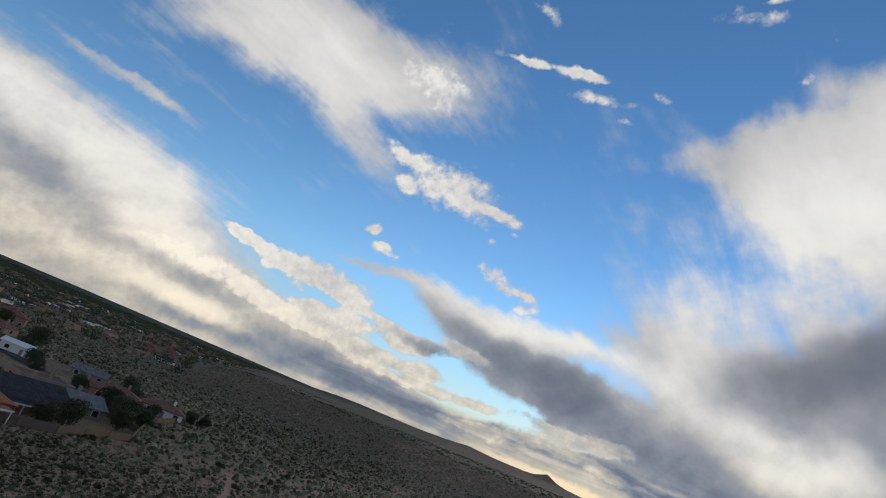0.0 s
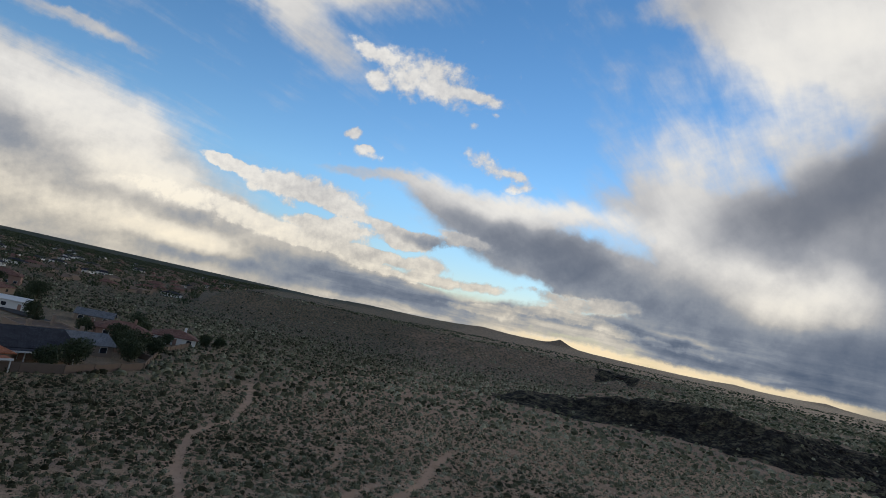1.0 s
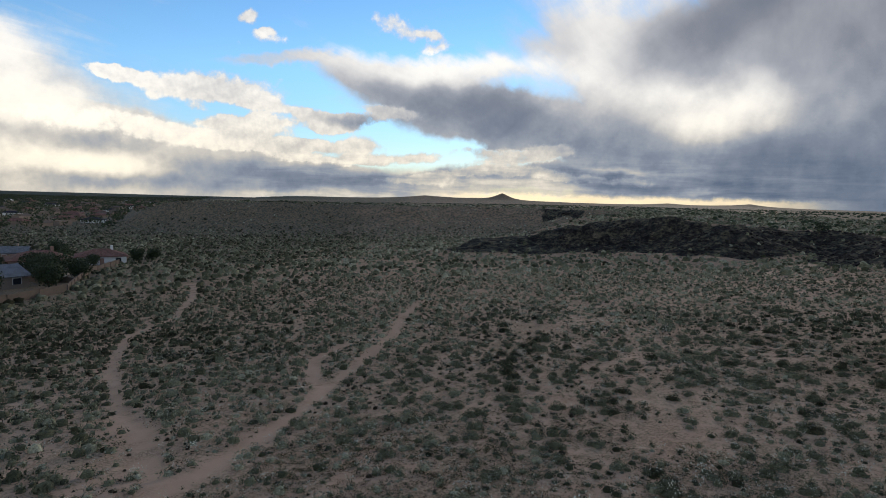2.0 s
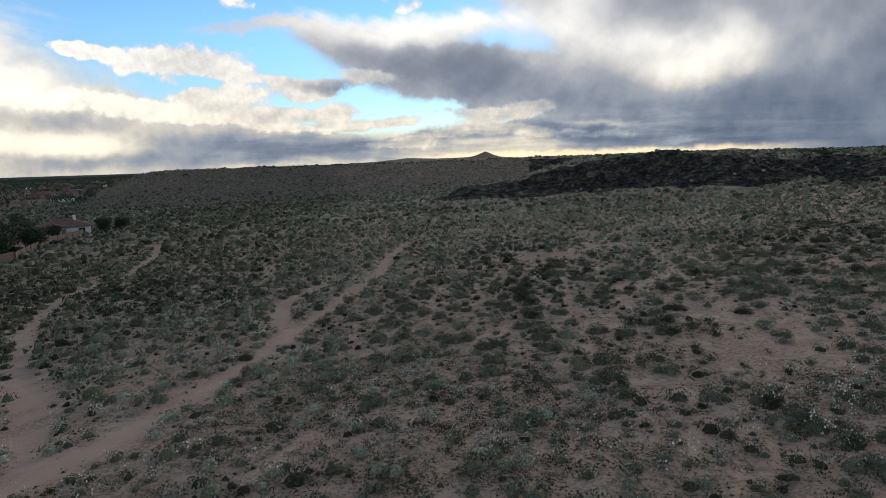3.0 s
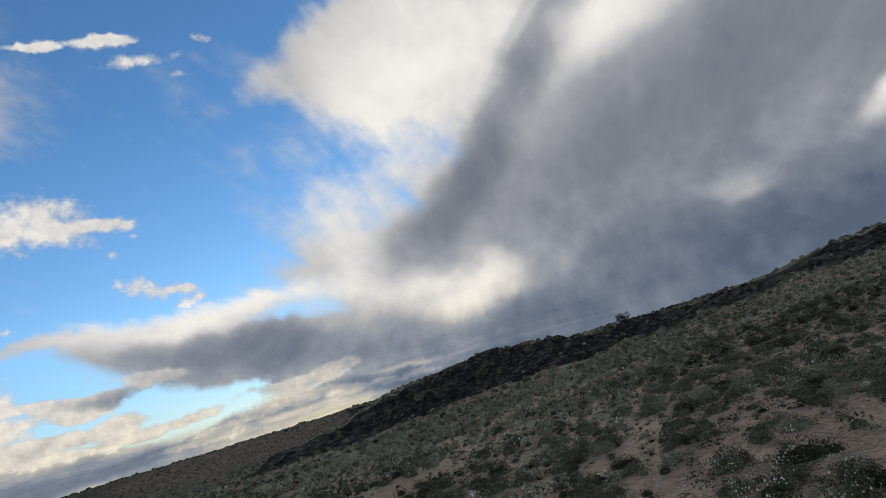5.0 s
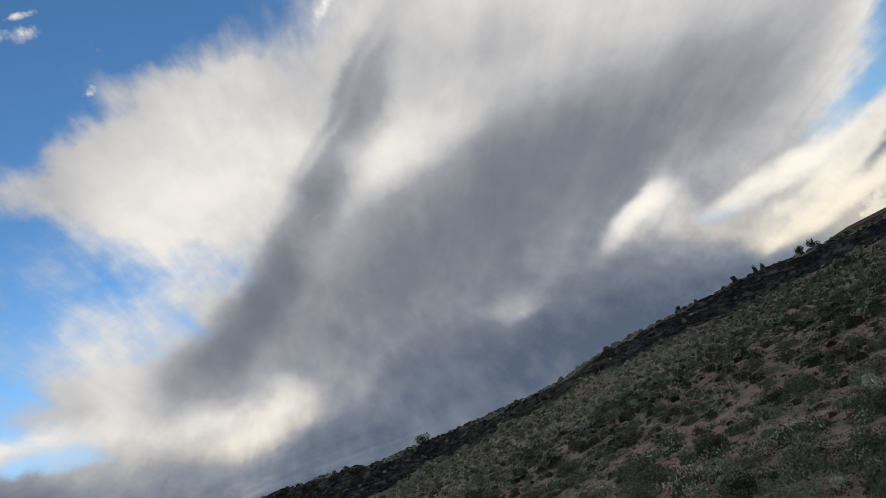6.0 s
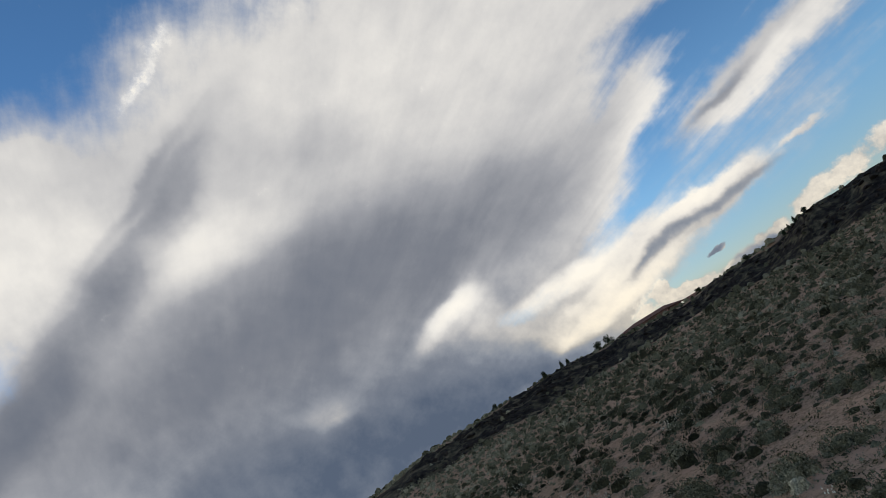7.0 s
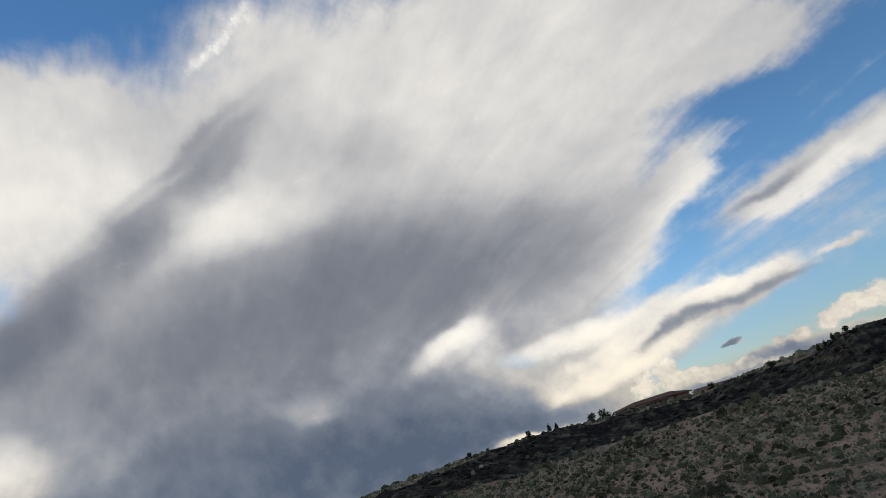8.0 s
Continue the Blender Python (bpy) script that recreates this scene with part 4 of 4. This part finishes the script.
def box(x0, x1, y0, y1, z0, z1, bevel=0.0):
    bm = bmesh.new()
    bmesh.ops.create_cube(bm, size=1)
    for v in bm.verts:
        v.co = ((x0 + x1) / 2 + v.co.x * (x1 - x0), (y0 + y1) / 2 + v.co.y * (y1 - y0), (z0 + z1) / 2 + v.co.z * (z1 - z0))
    if bevel:
        bmesh.ops.bevel(bm, geom=bm.edges, offset=bevel, segments=1, affect="EDGES")
    return bm


def solid(points, faces):
    bm = bmesh.new()
    vs = [bm.verts.new(p) for p in points]
    for f in faces:
        bm.faces.new([vs[i] for i in f])
    bmesh.ops.recalc_face_normals(bm, faces=bm.faces)
    return bm


def gable(w, d, z, rise, over=0.5, thick=0.18):
    """A gable roof, ridge along x, with eaves and thickness."""
    a, b, k = w / 2 + over, d / 2 + over, rise * over / (d / 2)
    return solid([(-a, -b, z - k), (a, -b, z - k), (-a, 0, z + rise), (a, 0, z + rise), (-a, b, z - k), (a, b, z - k),
                  (-a, -b, z - k - thick), (a, -b, z - k - thick), (-a, 0, z + rise - thick), (a, 0, z + rise - thick), (-a, b, z - k - thick), (a, b, z - k - thick)],
                 [(0, 1, 3, 2), (2, 3, 5, 4), (6, 8, 9, 7), (8, 10, 11, 9), (0, 6, 7, 1), (4, 5, 11, 10), (0, 2, 8, 6), (2, 4, 10, 8), (1, 7, 9, 3), (3, 9, 11, 5)])


def hip(w, d, z, rise, over=0.5, thick=0.18):
    """A hipped roof, ridge along x, with a thick eave."""
    a, b, r = w / 2 + over, d / 2 + over, max(0.1, w / 2 - d / 2)
    return solid([(-a, -b, z), (a, -b, z), (a, b, z), (-a, b, z), (-r, 0, z + rise), (r, 0, z + rise), (-a, -b, z - thick), (a, -b, z - thick), (a, b, z - thick), (-a, b, z - thick)],
                 [(0, 1, 5, 4), (2, 3, 4, 5), (1, 2, 5), (3, 0, 4), (0, 6, 7, 1), (1, 7, 8, 2), (2, 8, 9, 3), (3, 9, 6, 0), (6, 9, 8, 7)])


def house(x, y, turn, w, d, h, roof, wall_mat, roof_mat, label, patio=False, chimney=True, fine=True, z=None):
    """A house: walls with gables, roof, windows in their frames, a door, a chimney and perhaps a patio roof on posts."""
    home = new("house")
    tagged(home, label, "house")
    if roof == "gable":
        rise = 0.19 * d
        bm = solid([(-w / 2, -d / 2, -1.5), (w / 2, -d / 2, -1.5), (w / 2, d / 2, -1.5), (-w / 2, d / 2, -1.5), (-w / 2, -d / 2, h), (w / 2, -d / 2, h), (w / 2, d / 2, h), (-w / 2, d / 2, h),
                    (-w / 2, 0, h + rise - 0.2), (w / 2, 0, h + rise - 0.2)], [(0, 1, 5, 4), (2, 3, 7, 6), (1, 2, 6, 9, 5), (3, 0, 4, 8, 7), (4, 5, 9, 8), (6, 7, 8, 9), (0, 3, 2, 1)])
        part("wall", bm, wall_mat, home)
        part("roof", gable(w, d, h, rise), roof_mat, home)
    elif roof == "hip":
        part("wall", box(-w / 2, w / 2, -d / 2, d / 2, -1.5, h - 0.1), wall_mat, home)
        part("roof", hip(w, d, h, 0.2 * d), roof_mat, home)
    else:
        part("wall", box(-w / 2, w / 2, -d / 2, d / 2, -1.5, h), wall_mat, home)
        part("roof", box(-w / 2 + 0.3, w / 2 - 0.3, -d / 2 + 0.3, d / 2 - 0.3, h, h + 0.05), roof_mat, home)
        for n, (x0, x1, y0, y1) in enumerate(((-w / 2, w / 2, -d / 2, -d / 2 + 0.28), (-w / 2, w / 2, d / 2 - 0.28, d / 2), (-w / 2, -w / 2 + 0.28, -d / 2 + 0.28, d / 2 - 0.28), (w / 2 - 0.28, w / 2, -d / 2 + 0.28, d / 2 - 0.28))):
            part("parapet", box(x0, x1, y0, y1, h, h + 0.45, 0.05), wall_mat, home)
    if fine:
        for side in (-1, 1):
            n = max(2, int(w / 3.6))
            for i in range(n):
                cx = -w / 2 + w * (i + 0.5) / n
                tall = i == n // 2
                z0, z1, half = (0.0, 2.05, 0.5) if tall else (0.95, 2.1, 0.7)
                yy = side * d / 2
                pane = part("door" if tall else "window", box(cx - half, cx + half, yy - 0.03, yy + 0.03, z0, z1), PINK if tall else GLASS, home, "wooden front door" if tall else "dark window pane")
                for x0, x1, za, zb in ((cx - half - 0.1, cx - half, z0, z1 + 0.1), (cx + half, cx + half + 0.1, z0, z1 + 0.1), (cx - half, cx + half, z1, z1 + 0.1)):
                    part("frame", box(x0, x1, yy - 0.06, yy + 0.06, za, zb), TRIM, pane)
        for side in (-1, 1):
            xx = side * w / 2
            part("window", box(xx - 0.03, xx + 0.03, -0.7, 0.7, 0.95, 2.1), GLASS, home, "dark window pane")
    if chimney:
        part("chimney", box(w * 0.2, w * 0.2 + 0.7, d * 0.12, d * 0.12 + 0.7, h - 0.3, h + 0.25 * d + 0.3, 0.04), wall_mat, home)
    if patio:
        part("patio_roof", box(-w * 0.3, w * 0.42, -d / 2 - 3.2, -d / 2 - 0.5, h - 0.55, h - 0.35), roof_mat, home)
        part("fascia", box(-w * 0.3, w * 0.42, -d / 2 - 3.26, -d / 2 - 3.2, h - 0.6, h - 0.3), TRIM, home, "white fascia board")
        for i in range(4):
            cx = -w * 0.28 + w * 0.68 * i / 3
            part("post", box(cx - 0.08, cx + 0.08, -d / 2 - 3.1, -d / 2 - 2.94, -0.8, h - 0.55), TRIM, home, "white patio post")
    home.matrix_world = pose(x, y, height(x, y) if z is None else z, 0, 0, turn)
    return home


house(-74.3, 94.9, 62, 12, 9, 2.8, "hip", STUCCO, TERRACOTTA, "low stucco house with an orange terracotta tile roof", patio=True)
house(-79.9, 111.6, 64, 18, 13, 2.7, "gable", STUCCO, SHINGLE, "wide house with a dark shingle roof and white patio posts", patio=True)
house(-81.0, 128.5, 60, 16, 9, 2.7, "gable", STUCCO, SLATE, "stucco house with a blue-grey metal roof")
house(-96.6, 174.3, 40, 14, 10, 2.7, "hip", PINK, ROSE, "pinkish stucco house with a faded red roof")
house(-88.5, 188.9, 30, 12, 9, 2.6, "hip", WHITE, ROSE, "white-walled house with a low faded red roof")
house(-123.8, 202.9, 25, 11, 8, 2.7, "gable", STUCCO, SLATE, "small house with a blue-grey gable roof")
house(-98.9, 145.2, 60, 13, 9, 2.7, "flat", STUCCO, BLOCK, "flat-roofed tan stucco house behind a yard")
house(-144.2, 192.4, 20, 9, 5, 3.2, "gable", WHITE, WHITE, "white outbuilding with a shallow white roof", chimney=False)
house(-230.7, 283.4, 35, 22, 13, 4.6, "hip", PINK, ROSE, "large pink two-storey house with a tiled roof")
house(-190.6, 234.2, 10, 15, 10, 2.8, "hip", STUCCO, ROSE, "tan stucco house with a faded red roof")
house(-113.3, 109.5, 62, 15, 10, 2.8, "hip", STUCCO, SHINGLE, "tan house with a dark shingle roof")


# the houses on the mesa's edge
def porch_house(x, y, turn, z, long=28.0):
    """A long low house, its front a porch of columns under a sloping tiled roof."""
    thing = new("house")
    part("wall", box(2.6, 10, -long / 2 + 0.4, long / 2 - 0.4, -1.2, 2.75), PINK, thing)
    part("beam", box(-0.2, 0.2, -long / 2, long / 2, 2.3, 2.66, 0.03), PINK, thing)
    part("roof", solid([(-0.7, -long / 2 - 0.5, 2.66), (-0.7, long / 2 + 0.5, 2.66), (10.6, long / 2 + 0.5, 2.66), (10.6, -long / 2 - 0.5, 2.66), (-0.7, -long / 2 - 0.5, 2.9), (-0.7, long / 2 + 0.5, 2.9),
                        (10.6, long / 2 + 0.5, 2.9), (10.6, -long / 2 - 0.5, 2.9), (5, -long / 2 + 3.0, 4.0), (5, long / 2 - 3.0, 4.0)],
                       [(0, 1, 2, 3), (0, 4, 5, 1), (1, 5, 6, 2), (2, 6, 7, 3), (3, 7, 4, 0), (4, 8, 9, 5), (5, 9, 6), (6, 9, 8, 7), (7, 8, 4)]), ROSE, thing, "faded red tiled roof")
    for i in range(9):
        cy = (i / 8 - 0.5) * (long - 0.8)
        part("column", box(-0.25, 0.25, cy - 0.25, cy + 0.25, -1.2, 2.3, 0.03), PINK, thing)
        if i < 8:
            part("window", box(2.54, 2.62, cy + 1.0, cy + 2.6, 0.9, 2.1), GLASS, thing, "dark window pane")
    thing.matrix_world = pose(x, y, z, 0, 0, turn)
    return tagged(thing, "low adobe house with a columned porch on the mesa edge", "house")


porch_house(183, 79, -22, 9.4, 17.0)
house(178, 55, 84, 21, 9, 2.9, "flat", PINK, BLOCK, "low flat-roofed adobe house on the mesa edge", chimney=False, z=8.4)
house(166, 29, 80, 5, 5, 2.4, "flat", STUCCO, BLOCK, "small square adobe house on the mesa skyline", chimney=False, z=11.2)


# the block wall round the yards: each stretch between two pillars is a part
def yard_wall(line, tall):
    thing = new("yard_wall")
    tagged(thing, "long tan block wall round the back yards", "wall")
    for (ax, ay), (bx, by) in zip(line, line[1:]):
        long = math.hypot(bx - ax, by - ay)
        n = max(1, round(long / 6))
        for i in range(n):
            x0, y0, x1, y1 = ax + (bx - ax) * i / n, ay + (by - ay) * i / n, ax + (bx - ax) * (i + 1) / n, ay + (by - ay) * (i + 1) / n
            m = pose(x0, y0, min(height(x0, y0), height(x1, y1)), 0, 0, math.degrees(math.atan2(y1 - y0, x1 - x0)))
            bm = box(0.15, long / n - 0.15, -0.1, 0.1, -0.5, tall, 0.02)
            bm.transform(m)
            part("panel", bm, BLOCK, thing)
            bm = box(-0.2, 0.2, -0.2, 0.2, -0.5, tall + 0.12, 0.03)
            bm.transform(m)
            part("pillar", bm, BLOCK, thing)
    return thing


yard_wall([(-78.5, 75.6), (-68.3, 92.1), (-62.4, 103.6), (-60.8, 124.1), (-67.6, 139.4), (-75.8, 159.6), (-80.8, 181.4), (-87.3, 202.1)], 1.5)
yard_wall([(-67.6, 139.4), (-85.7, 146.5), (-92.9, 135.8)], 1.4)

# the lane between the yards
lane = bmesh.new()
lx = np.linspace(-94.7, -185, 45)
for a in lx:
    c = 163 + (a + 94.7) * -0.51
    for s in (-3, 3):
        lane.verts.new((a + s * 0.5, c + s * 0.85, height(a + s * 0.5, c + s * 0.85) + 0.25))
lane.verts.ensure_lookup_table()
for i in range(len(lx) - 1):
    lane.faces.new([lane.verts[k] for k in (2 * i, 2 * i + 1, 2 * i + 3, 2 * i + 2)])
me = bpy.data.meshes.new("road")
lane.to_mesh(me)
lane.free()
me.materials.append(ASPHALT)
tagged(new("road", me), "worn grey asphalt lane between the houses", "road", kind="structure")


def crown(blobs, leaves, leaf):
    """A crown of many small leaf clumps in several uneven masses."""
    v = []
    for bx, by, bz, br in blobs:
        n = int(leaves * br ** 2)
        for _ in range(n):
            d = RNG.normal(0, 1, 3)
            d /= np.linalg.norm(d)
            c = np.array((bx, by, bz)) + d * br * RNG.uniform(0.55, 1.08) * np.array((1, 1, 0.85))
            a, b = RNG.normal(0, 1, 3), RNG.normal(0, 1, 3)
            s = leaf * RNG.uniform(0.6, 1.4)
            a, b = a / np.linalg.norm(a) * s, b / np.linalg.norm(b) * s
            v += [c - a, c + a, c + b]
    v = np.array(v)
    return v, np.arange(len(v)).reshape(-1, 3)


def limb(bm, a, b, r0, r1, sides=6):
    a, b = Vector(a), Vector(b)
    q = (b - a).to_track_quat("Z", "Y")
    rings = [[bm.verts.new(c + q @ Vector((r * math.cos(6.2832 * i / sides), r * math.sin(6.2832 * i / sides), 0))) for i in range(sides)] for c, r in ((a, r0), (b, r1))]
    for i in range(sides):
        bm.faces.new((rings[0][i], rings[0][(i + 1) % sides], rings[1][(i + 1) % sides], rings[1][i]))


def tree(x, y, tall, wide, label, tint, form="round", leaves=340):
    """A tree: a tapered trunk with limbs, and a crown of leaf clumps."""
    thing = new("tree")
    bm = bmesh.new()
    fork = tall * (0.22 if form == "round" else 0.1)
    limb(bm, (0, 0, -0.3), (0.03 * tall, 0, fork), 0.045 * tall, 0.033 * tall)
    blobs = []
    if form == "shrub":
        for i in range(8):
            a, k = RNG.uniform(0, 6.28), RNG.uniform(0, 0.55)
            blobs.append((math.cos(a) * wide * k, math.sin(a) * wide * k, tall * RNG.uniform(0.15, 0.65), wide * RNG.uniform(0.35, 0.5)))
    elif form == "round":
        for i in range(7):
            a, up = 6.2832 * i / 7 + RNG.uniform(-0.3, 0.3), RNG.uniform(0.45, 0.8)
            tip = (math.cos(a) * wide * RNG.uniform(0.3, 0.6), math.sin(a) * wide * RNG.uniform(0.3, 0.6), tall * up)
            limb(bm, (0.03 * tall, 0, fork * 0.9), tip, 0.02 * tall, 0.006 * tall, 5)
            blobs.append((*tip, wide * RNG.uniform(0.34, 0.5)))
        blobs += [(0, 0, tall * 0.78, wide * 0.5), (0.2 * wide, 0.1 * wide, tall * 0.36, wide * 0.5), (-0.25 * wide, -0.1 * wide, tall * 0.36, wide * 0.46)]
    else:
        limb(bm, (0.03 * tall, 0, fork * 0.9), (0, 0, tall * 0.92), 0.03 * tall, 0.005 * tall, 5)
        for i in range(8):
            k = i / 7
            blobs.append((RNG.uniform(-0.15, 0.15) * wide, RNG.uniform(-0.15, 0.15) * wide, tall * (0.16 + 0.76 * k), wide * (0.62 - 0.5 * k)))
    part("trunk", bm, BARK, thing, "brown bark trunk with limbs")
    v, f = crown(blobs, leaves / wide ** 2 * 4, 0.11 * wide ** 0.6)
    leaf = new("crown", array_mesh("crown", v, f, np.clip(tint + RNG.normal(0, 0.12, len(v) // 3), 0, 1).repeat(3), LEAF))
    leaf.parent = thing
    thing.matrix_world = pose(x, y, height(x, y), 0, 0, RNG.uniform(0, 360))
    return tagged(thing, label, "tree")


DARK_TREE, PALE_TREE, CONIFER = "dense dark green garden tree beside a house", "pale spring-green garden tree", "tall dark conifer in a yard"
for x, y, tall, wide, label, tint, form in (
        (-67.5, 112.1, 4.6, 3.4, DARK_TREE, 0.25, "round"), (-70.5, 118.7, 4.2, 3.0, DARK_TREE, 0.2, "round"), (-73.1, 140.1, 5.8, 4.4, DARK_TREE, 0.3, "round"), (-68.7, 132.1, 4.4, 3.4, DARK_TREE, 0.2, "round"), (-78.4, 146.3, 5.2, 4.0, DARK_TREE, 0.25, "round"), (-90.4, 162.7, 4.6, 3.4, DARK_TREE, 0.25, "round"), (-66.5, 104.7, 3.6, 2.6, DARK_TREE, 0.2, "round"), (-72.4, 148.4, 4.2, 3.2, DARK_TREE, 0.25, "round"),
        (-75.9, 154.9, 3.6, 2.8, DARK_TREE, 0.2, "round"), (-103.5, 197.6, 4.6, 3.0, PALE_TREE, 0.85, "round"), (-83.5, 199.2, 3.6, 2.6, DARK_TREE, 0.3, "round"), (-80.3, 203.0, 3.2, 2.4, DARK_TREE, 0.25, "round"),
        (-114.9, 214.0, 5.6, 3.6, DARK_TREE, 0.35, "round"), (-105.9, 152.0, 9.5, 3.0, CONIFER, 0.05, "cone"), (-112.1, 159.8, 6.5, 2.0, CONIFER, 0.12, "cone"), (-102.8, 166.8, 4.5, 3.0, PALE_TREE, 0.8, "round"),
        (-92.8, 122.2, 4.0, 2.8, DARK_TREE, 0.3, "round"), (-130.1, 181.9, 4.6, 3.4, DARK_TREE, 0.3, "round"), (-173.5, 239.5, 7.5, 5.0, DARK_TREE, 0.35, "round"), (-184.2, 251.4, 6.5, 4.4, DARK_TREE, 0.3, "round"),
        (-154.2, 207.7, 5.0, 3.6, DARK_TREE, 0.3, "round"), (-91.7, 104.5, 4.0, 3.0, DARK_TREE, 0.25, "round"), (-86.4, 181.1, 3.0, 2.2, DARK_TREE, 0.3, "round"), (-214.8, 266.3, 7.0, 4.6, DARK_TREE, 0.4, "round")):
    tree(x, y, tall, wide, label, tint, form)
RIM_TREE = "small dark juniper on the mesa skyline"
for x, y, tall, wide, form in ((145.6, 99.3, 2.0, 1.1, "shrub"), (149.8, 95.7, 2.0, 0.9, "cone"), (151, 94.4, 1.6, 0.8, "cone"), (138, 110.7, 1.5, 1.0, "shrub"), (154.9, 87.5, 2.3, 1.8, "shrub"), (154.5, 84, 3.0, 1.9, "shrub"),
                               (134.9, 43.2, 1.3, 0.6, "cone"), (134.7, 42, 1.1, 0.5, "cone"), (134.5, 40.6, 1.2, 0.6, "cone"), (133.6, 38.5, 1.2, 0.7, "shrub"), (141.5, 50.5, 1.5, 1.1, "shrub"), (153, 61.4, 1.6, 0.8, "shrub"), (123, 190, 3.0, 2.8, "shrub")):
    tree(x, y, tall, wide, RIM_TREE, 0.2, form, 150)

# junipers scattered over the mesa top, and on the bench across the valley
x, y = sown(0.0065, -260, 700, 130, 1000)
d = rim_near(x, y)[0]
ok = (d < -4) & (lumps(x, y, 60, 41) > -0.25)
x, y = x[ok], y[ok]
scatter("juniper_scrub", far_domes, x, y, RNG.uniform(0.7, 2.0, len(x)), LEAF, "dark junipers scattered over the mesa top", "junipers", RNG.uniform(0.1, 0.6, len(x)), (0.8, 1.2))

# the town on the low plain: copies of four plain houses
far_kinds = [house(0, 0, 0, w, d, h, roof, wall, cover, label, False, False, False) for w, d, h, roof, wall, cover, label in (
    (14, 10, 2.8, "hip", STUCCO, ROSE, "distant tan house with a faded red roof"), (13, 9, 2.8, "gable", STUCCO, BLOCK, "distant tan house with a grey-brown roof"),
    (15, 10, 3.0, "flat", STUCCO, STUCCO, "distant flat-roofed adobe house"), (14, 9, 2.8, "hip", WHITE, SHINGLE, "distant pale house with a dark roof"))]
town_x, town_y = [], []
for i in range(430):
    a, r = radians(RNG.uniform(-46, -18)), 480 + 1100 * RNG.uniform(0, 1) ** 1.5
    hx, hy = 40 * round(r * math.sin(a) / 40) + RNG.uniform(-9, 9), 26 * round(r * math.cos(a) / 26) + RNG.uniform(-6, 6)
    if rim_near(np.array([hx]), np.array([hy]))[0][0] < 45 or hx > -170 or any(math.hypot(hx - p, hy - q) < 17 for p, q in zip(town_x, town_y)):
        continue
    town_x.append(hx)
    town_y.append(hy)
    m = pose(hx, hy, height(hx, hy), 0, 0, RNG.choice([0, 90]) + RNG.uniform(-8, 8))
    kind = far_kinds[int(RNG.integers(0, 4))]
    tagged(copy_thing(kind, m), group="houses of the town")
for kind in far_kinds:
    for o in (*kind.children_recursive, kind):
        bpy.data.objects.remove(o)
x, y = sown(0.0038, -1700, -150, 300, 2000)
ok = (rim_near(x, y)[0] > 30) & (np.degrees(np.arctan2(x, y)) > -48) & (np.hypot(x, y) > 430)
x, y = x[ok], y[ok]
v, f = crown([(0, 0, 0.75, 0.6), (0.4, 0.2, 0.6, 0.45), (-0.35, 0.1, 0.65, 0.45), (0, -0.4, 0.6, 0.4)], 34, 0.2)
scatter("town_trees", [(v, f)], x, y, RNG.uniform(2.5, 5.5, len(x)), LEAF, "dark green trees between the distant houses", "trees", RNG.uniform(0.1, 0.8, len(x)), (0.9, 1.3))
